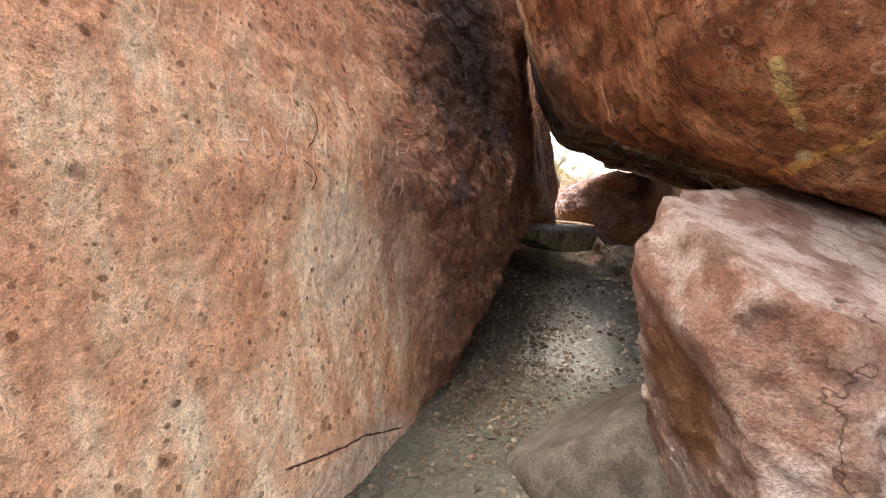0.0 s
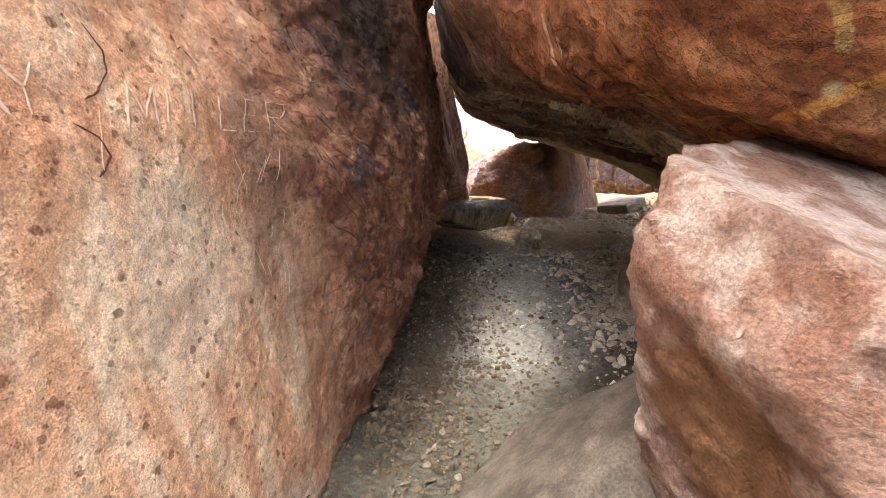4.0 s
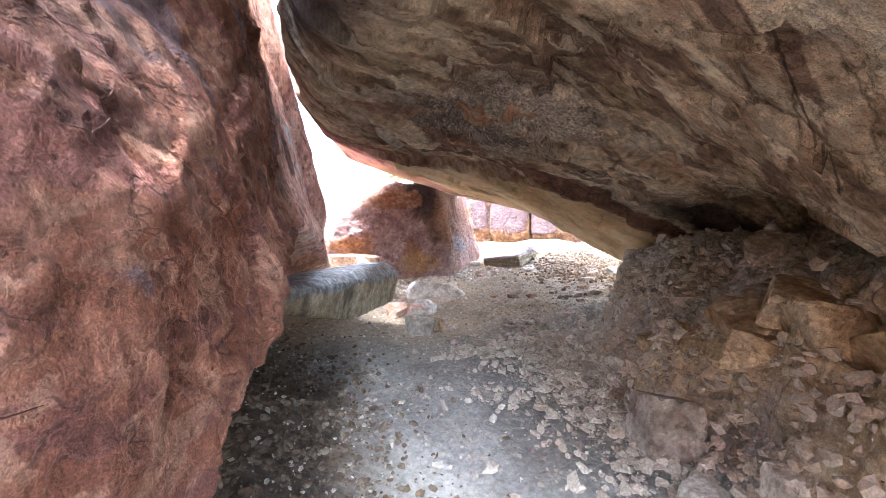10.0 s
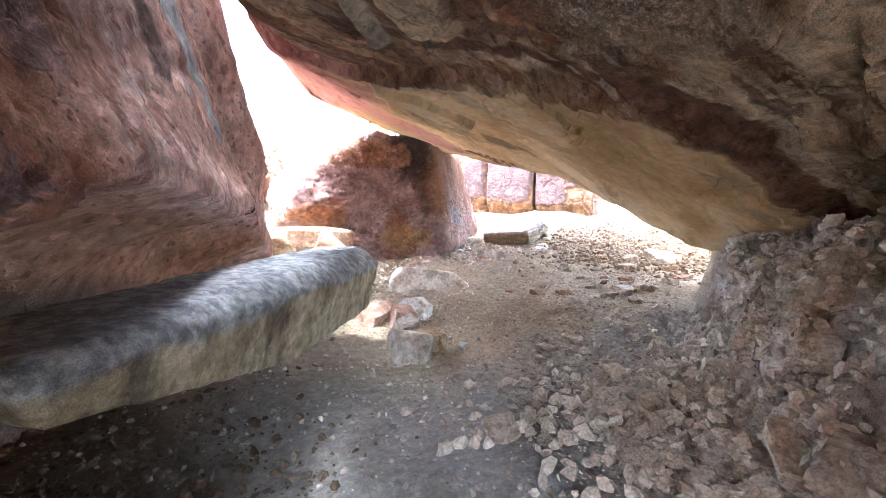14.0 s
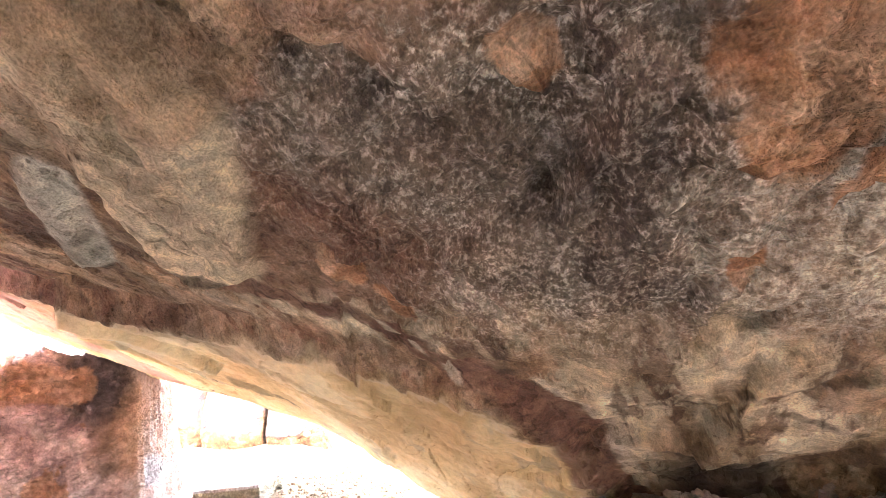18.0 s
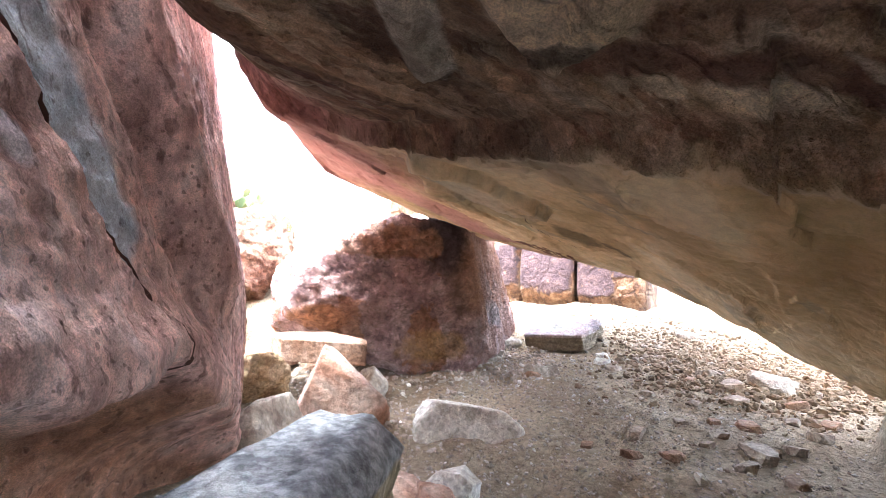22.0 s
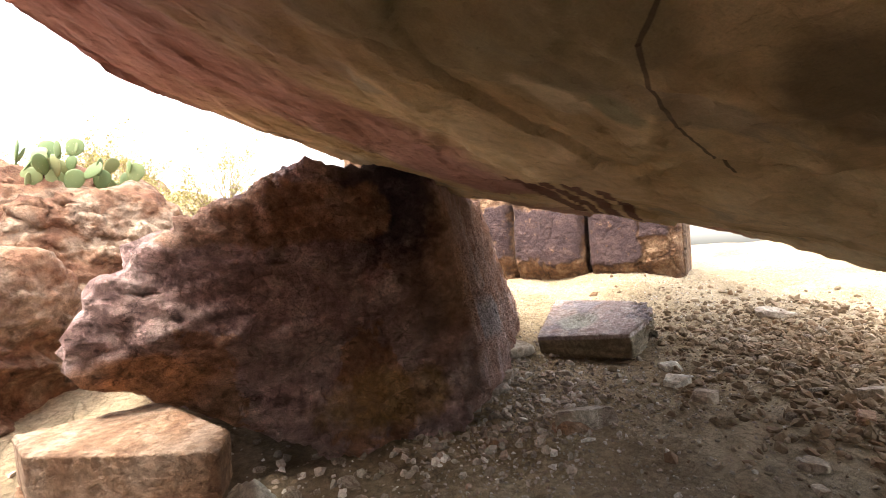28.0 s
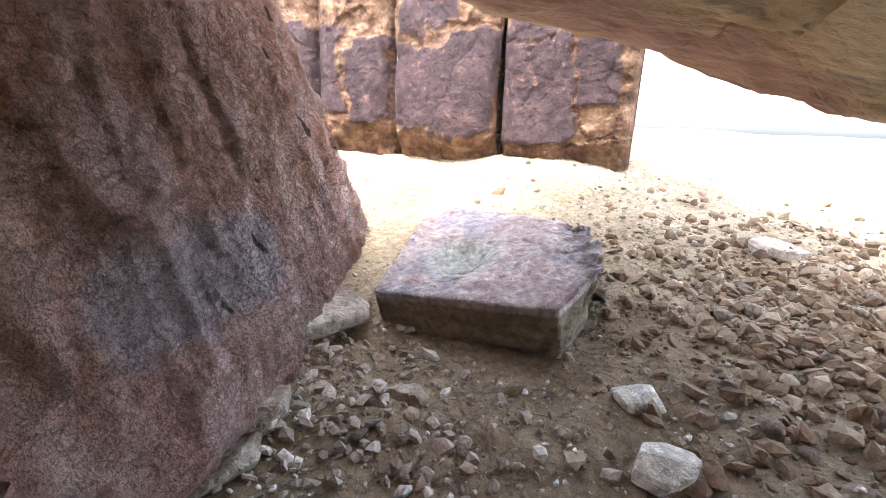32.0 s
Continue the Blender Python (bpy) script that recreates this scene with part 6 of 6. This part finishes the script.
for k, (line, w) in enumerate((([(9.10, 3.24), (9.22, 3.04), (9.36, 2.80), (9.53, 2.52), (9.66, 2.31), (9.80, 2.18), (9.89, 2.06), (9.97, 1.88), (10.03, 1.64)], 0.012), ([(3.3, -0.12), (3.0, -0.02), (2.76, 0.08), (2.45, 0.13), (2.15, 0.19)], 0.008), ([(2.67, 2.06), (2.71, 1.99), (2.69, 1.91), (2.63, 1.84), (2.57, 1.80)], 0.004), ([(2.50, 1.72), (2.57, 1.69), (2.59, 1.63), (2.53, 1.56)], 0.004), ([(3.12, 2.12), (3.15, 2.14), (3.19, 2.10)], 0.004), ([(3.94, 1.81), (4.02, 1.66), (4.15, 1.50), (4.30, 1.37)], 0.004), ([(3.97, 1.31), (4.08, 1.27), (4.18, 1.20)], 0.005), ([(3.99, 2.02), (4.04, 1.98), (4.11, 1.92)], 0.006), ([(3.86, 1.86), (3.89, 1.81), (3.91, 1.74), (4.01, 1.68)], 0.003), ([(3.92, 1.57), (4.0, 1.54), (4.08, 1.45), (4.16, 1.38)], 0.003),
                              ([(4.72, 1.32), (4.80, 1.26), (4.91, 1.17)], 0.003), ([(4.0, 1.86), (4.08, 1.80), (4.2, 1.74)], 0.003), ([(4.3, 1.9), (4.42, 1.78), (4.55, 1.72)], 0.003))):
    scratches("crack", [line], w, CRACK, 300 + k, keep=1.0)


# ---- loose stones ----
rng = np.random.default_rng(11)
KINDS = []
for k in range(10):
    cuts = [plane(rng.uniform(0, 360), rng.uniform(-60, 70), rng.uniform(0.35, 0.75)) for i in range(7)]
    ob = rock_mesh("loose_stone", (1.0, rng.uniform(0.6, 0.9), rng.uniform(0.45, 0.7)), cuts, PEBBLE, 3, 40, 0.03, 300 + k, 2)
    ob.data.polygons.foreach_set("use_smooth", [False] * len(ob.data.polygons))
    KINDS.append(ob.data)
    bpy.data.objects.remove(ob)


def loose(x, y, size, label="", name="loose_stone", up=0.0, material=None):
    ob = new(name, KINDS[rng.integers(len(KINDS))])
    if material:
        ob.material_slots[0].link = "OBJECT"
        ob.material_slots[0].material = material
    ob.matrix_basis = pose(x, y, on_ground(x, y) + size * (0.28 + up), rng.uniform(-20, 20), rng.uniform(-20, 20), rng.uniform(0, 360)) @ Matrix.Diagonal((size, size, size * rng.uniform(0.6, 1.0), 1))
    return tagged(ob, label or "small angular grey-tan stone lying on the gravel", "stone", "loose stones")


# area (middle, spread), how many, smallest and largest half size
for cx, cy, sx, sy, n, lo, hi in ((3.2, 13.4, 0.45, 0.4, 24, 0.04, 0.13), (8.6, 11.3, 1.2, 0.9, 30, 0.03, 0.10), (4.0, 5.9, 0.35, 0.9, 26, 0.04, 0.11), (6.3, 12.95, 0.7, 0.3, 26, 0.03, 0.09), (3.4, 12.3, 0.6, 0.8, 28, 0.03, 0.10),
                                  (5.2, 7.6, 0.9, 0.6, 30, 0.04, 0.15), (4.7, 6.6, 0.5, 0.7, 28, 0.04, 0.14), (1.7, 6.6, 0.3, 0.9, 14, 0.02, 0.05), (4.8, 9.4, 0.8, 0.7, 16, 0.02, 0.06), (9.0, 13.4, 0.9, 0.9, 12, 0.02, 0.05), (4.3, 12.9, 0.55, 0.4, 26, 0.03, 0.11), (9.2, 12.1, 0.6, 0.6, 60, 0.025, 0.10)):
    for i in range(n):
        heap = cy < 8 and cx > 3.5
        loose(cx + rng.normal() * sx, cy + rng.normal() * sy, lo + (hi - lo) * rng.random() ** 2.5, "pale broken stone lying on the rubble mound" if heap else "", material=HEAP if heap else None)


def gravel(name, count, place, lo, hi, label, seed, material=None):
    """Small stones past counting, joined into one object."""
    g = np.random.default_rng(seed)
    v, f = BALLS[1]
    v = v * 1.05
    x, y = place(g, count)
    n = len(x)
    size = lo + (hi - lo) * g.random(n) ** 3
    p = v[None] * (1 + 0.32 * (g.random((n, len(v), 1)) - 0.5) * 2) + 0.14 * (g.random((n, len(v), 3)) - 0.5) * 2
    p = p * np.stack([0.9 + 0.5 * g.random(n), 0.7 + 0.4 * g.random(n), 0.4 + 0.5 * g.random(n)], -1)[:, None] * size[:, None, None]
    q = g.normal(size=(n, 4)) * np.array([1.0, 0.35, 0.35, 1.0])
    q /= np.linalg.norm(q, axis=1)[:, None]
    axis, w = q[:, None, 1:], q[:, None, :1]
    turned = 2 * np.cross(axis, p)
    p = p + w * turned + np.cross(axis, turned)
    z = ground_height(x, y) + size * 0.24
    V = (p + np.stack([x, y, z], -1)[:, None]).reshape(-1, 3)
    F = (f[None] + len(v) * np.arange(n)[:, None, None]).reshape(-1, 3)
    return tagged(mesh_object(name, V, F, material or GRAVEL, False), label, "gravel", kind="stuff")


def gravel_material(name, tint, even_out=0.0):
    m = Mat(name)
    isl = m.node("ShaderNodeNewGeometry").outputs["Random Per Island"]
    col = m.ramp(isl, (0.0, (0.28, 0.23, 0.18)), (0.3, (0.42, 0.37, 0.31)), (0.55, (0.52, 0.46, 0.39)), (0.8, (0.40, 0.30, 0.23)), (0.9, (0.62, 0.58, 0.52)), (1.0, (0.74, 0.71, 0.65)))
    col = m.mix(1.0, m.mix(even_out, col, (0.58, 0.54, 0.47)), tint, "MULTIPLY")
    col = m.mix(0.6, col, m.ramp(m.noise(60, 5, 0.7), (0.35, 0.5), (0.65, 1.4)), "MULTIPLY")
    m.bumps((m.noise(90, 4, 0.7), 0.006))
    return m.done(col, 0.95)


# the soil tint includes the shade at the wall foot and entrance
GRAVEL, RUBBLE, SHADED_SOIL, SCREE = gravel_material("gravel", (1, 1, 1)), gravel_material("pale rubble", (1.22, 1.22, 1.18), 0.5), gravel_material("dark soil clods with painted shade", (0.34, 0.30, 0.25)), gravel_material("brown scree", (0.52, 0.44, 0.35))


def spread(areas):
    def place(g, count):
        w = np.array([a[4] for a in areas], float)
        k = g.choice(len(areas), count, p=w / w.sum())
        A = np.array(areas)[k]
        return A[:, 0] + g.normal(size=count) * A[:, 2], A[:, 1] + g.normal(size=count) * A[:, 3]
    return place


def even(x0, x1, y0, y1):
    return lambda g, count: (g.uniform(x0, x1, count), g.uniform(y0, y1, count))


gravel("path_gravel", 12000, even(-0.3, 6.5, 4.8, 12.5), 0.005, 0.022, "fine pale gravel scattered over the dusty path", 1)
gravel("inner_gravel", 6000, even(3.0, 8.5, 8.2, 12.6), 0.004, 0.020, "grey-tan grit on the inner floor", 8)
gravel("entrance_gravel", 4500, even(-0.5, 3.5, 1.0, 5.2), 0.005, 0.024, "dark grey gravel at the entrance, shade in its colour", 7, SHADED_SOIL)
gravel("wall_foot_gravel", 8000, spread([(1.1, 6.4, 0.55, 0.9, 3), (1.5, 8.2, 0.5, 0.8, 2), (0.9, 4.6, 0.3, 0.7, 1.2)]), 0.008, 0.035, "dark coarse gravel under the wall, shade in its colour", 2, SHADED_SOIL)
gravel("slope_gravel", 8000, spread([(9.1, 11.2, 0.9, 0.75, 3), (9.3, 12.2, 0.45, 0.6, 1.2), (10.0, 12.2, 1.0, 1.2, 1)]), 0.010, 0.055, "brown broken stones fallen below the roof edge", 3, SCREE)
gravel("mound_rubble", 9000, spread([(4.6, 6.4, 0.7, 1.1, 2), (5.6, 7.6, 0.8, 0.5, 2), (3.5, 5.2, 0.4, 0.7, 1), (4.2, 7.3, 0.4, 0.5, 1)]), 0.006, 0.055, "pale broken rubble on the mound", 4, RUBBLE)
gravel("boulder_foot_gravel", 3200, spread([(6.2, 13.0, 0.8, 0.35, 2), (7.0, 13.9, 0.4, 0.4, 1), (3.4, 12.4, 0.6, 0.8, 2)]), 0.008, 0.04, "angular gravel at the foot of the boulder", 5)
gravel("open_ground_gravel", 5000, even(6.5, 12.5, 12.0, 17.0), 0.005, 0.018, "sandy gravel on the open ground", 6)


# ---- plants on the slope ----
def pad_material():
    m = Mat("prickly pear pad")
    info = m.node("ShaderNodeObjectInfo").outputs["Random"]
    col = m.ramp(info, (0.0, (0.10, 0.15, 0.06)), (0.6, (0.17, 0.21, 0.09)), (1.0, (0.26, 0.27, 0.13)))
    col = m.mix(m.ramp(m.cells(28), (0.06, 0.7), (0.12, 0.0)), col, (0.45, 0.40, 0.25))
    return m.done(col, 0.6)


def twig_material(name, a, b):
    m = Mat(name)
    return m.done(m.mix(m.node("ShaderNodeNewGeometry").outputs["Random Per Island"], a, b), 0.9)


PAD, TWIG, LEAF = pad_material(), twig_material("dry twig", (0.16, 0.11, 0.07), (0.30, 0.22, 0.14)), twig_material("dry yellow leaf", (0.20, 0.19, 0.07), (0.42, 0.34, 0.12))
v, f = BALLS[3]
pad_ob = mesh_object("pad", np.stack([v[:, 0] * 0.11 * (1 + 0.18 * v[:, 2]), v[:, 1] * 0.022, 0.14 + v[:, 2] * 0.15], -1), f, PAD)
PADMESH = pad_ob.data
bpy.data.objects.remove(pad_ob)


def prickly_pear(x, y, z, seed, n=16, scale=1.3):
    r = random.Random(seed)
    base = new("prickly_pear")
    base.matrix_basis = pose(x, y, z)
    tagged(base, "green prickly pear cactus growing among boulders", "cactus", "cacti on the slope")
    open_pads = [pose(r.uniform(-0.25, 0.25), r.uniform(-0.2, 0.2), 0, r.uniform(-10, 10), r.uniform(-20, 20), r.uniform(0, 360)) for i in range(4)]
    for i in range(n):
        m = open_pads.pop(0)
        ob = new("pad", PADMESH)
        ob.parent = base
        k = scale * r.uniform(0.75, 1.1)
        ob.matrix_basis = m @ Matrix.Scale(k, 4)
        for j in range(r.choice((1, 2, 2))):
            a = r.uniform(-70, 70)
            edge = Vector((0.10 * math.sin(radians(a)), 0, 0.14 + 0.14 * math.cos(radians(a)))) * k
            open_pads.append(m @ Matrix.Translation(edge) @ pose(0, 0, 0, r.uniform(-20, 20), a * 0.6, r.uniform(-60, 60)))
    return base


def bush(x, y, z, size, seed, label):
    """Wiry stems that fork, with sparse small leaves."""
    g = np.random.default_rng(seed)
    V, F, tips = [], [], []

    def stem(p, d, length, width, depth):
        steps = 5
        for i in range(steps):
            q = p + d * (length / steps)
            side = np.cross(d, [0.3, 0.5, 0.8])
            side /= np.linalg.norm(side) + 1e-9
            other = np.cross(d, side)
            w0, w1 = width * (1 - i / steps * 0.6), width * (1 - (i + 1) / steps * 0.6)
            b = len(V)
            for k in range(3):
                a = k * 2.094
                o = side * math.cos(a) + other * math.sin(a)
                V.append(p + o * w0)
                V.append(q + o * w1)
            for k in range(3):
                n = (k + 1) % 3
                F.append((b + 2 * k, b + 2 * n, b + 2 * n + 1, b + 2 * k + 1))
            p = q
            d = d + g.normal(size=3) * 0.16
            d /= np.linalg.norm(d)
            if depth and g.random() < 0.55:
                e = d + g.normal(size=3) * 0.5
                stem(p, e / np.linalg.norm(e), length * 0.5, w1 * 0.7, depth - 1)
            if depth < 2:
                tips.append(p)

    for i in range(12):
        d = np.array([g.normal() * 0.5, g.normal() * 0.5, 1.0])
        stem(np.array([g.normal() * 0.05, g.normal() * 0.05, 0.0]), d / np.linalg.norm(d), size * g.uniform(0.7, 1.1), size * 0.012, 2)
    base = new("dry_bush")
    base.matrix_basis = pose(x, y, z)
    tagged(base, label, "bush", "bushes on the slope")
    wood = mesh_object("branchwork", V, F, TWIG)
    wood.parent = base
    LV, LF = [], []
    for t in tips:
        for k in range(5):
            c = t + g.normal(size=3) * 0.05 * size
            a, b = g.normal(size=3), g.normal(size=3)
            a, b = a / np.linalg.norm(a) * 0.022 * size, b / np.linalg.norm(b) * 0.011 * size
            i = len(LV)
            LV += [c - a, c + b, c + a, c - b]
            LF.append((i, i + 1, i + 2, i + 3))
    leaves = mesh_object("foliage", LV, LF, LEAF, False)
    leaves.parent = base
    return base


for k, (x, y) in enumerate(((0.3, 19.9), (1.2, 20.3), (2.1, 19.8), (2.8, 20.4), (-0.8, 20.2))):
    prickly_pear(x, y, on_ground(x, y) - 0.02, 30 + k)
for k, (x, y, z) in enumerate(((2.15, 17.95, 3.5), (2.6, 18.0, 3.52), (3.1, 18.1, 3.35))):
    prickly_pear(x, y, z, 80 + k, 14, 1.0)
for k, (x, y, size) in enumerate(((1.7, 21.2, 1.2), (3.5, 19.6, 1.0), (4.4, 20.4, 1.2), (5.4, 19.8, 1.1), (6.2, 20.6, 1.3), (3.0, 22.0, 1.3), (2.2, 24.0, 1.5), (5.0, 23.5, 1.5))):
    bush(x, y, on_ground(x, y) - 0.02, size, 50 + k, "dry yellow-green desert bush on the slope")
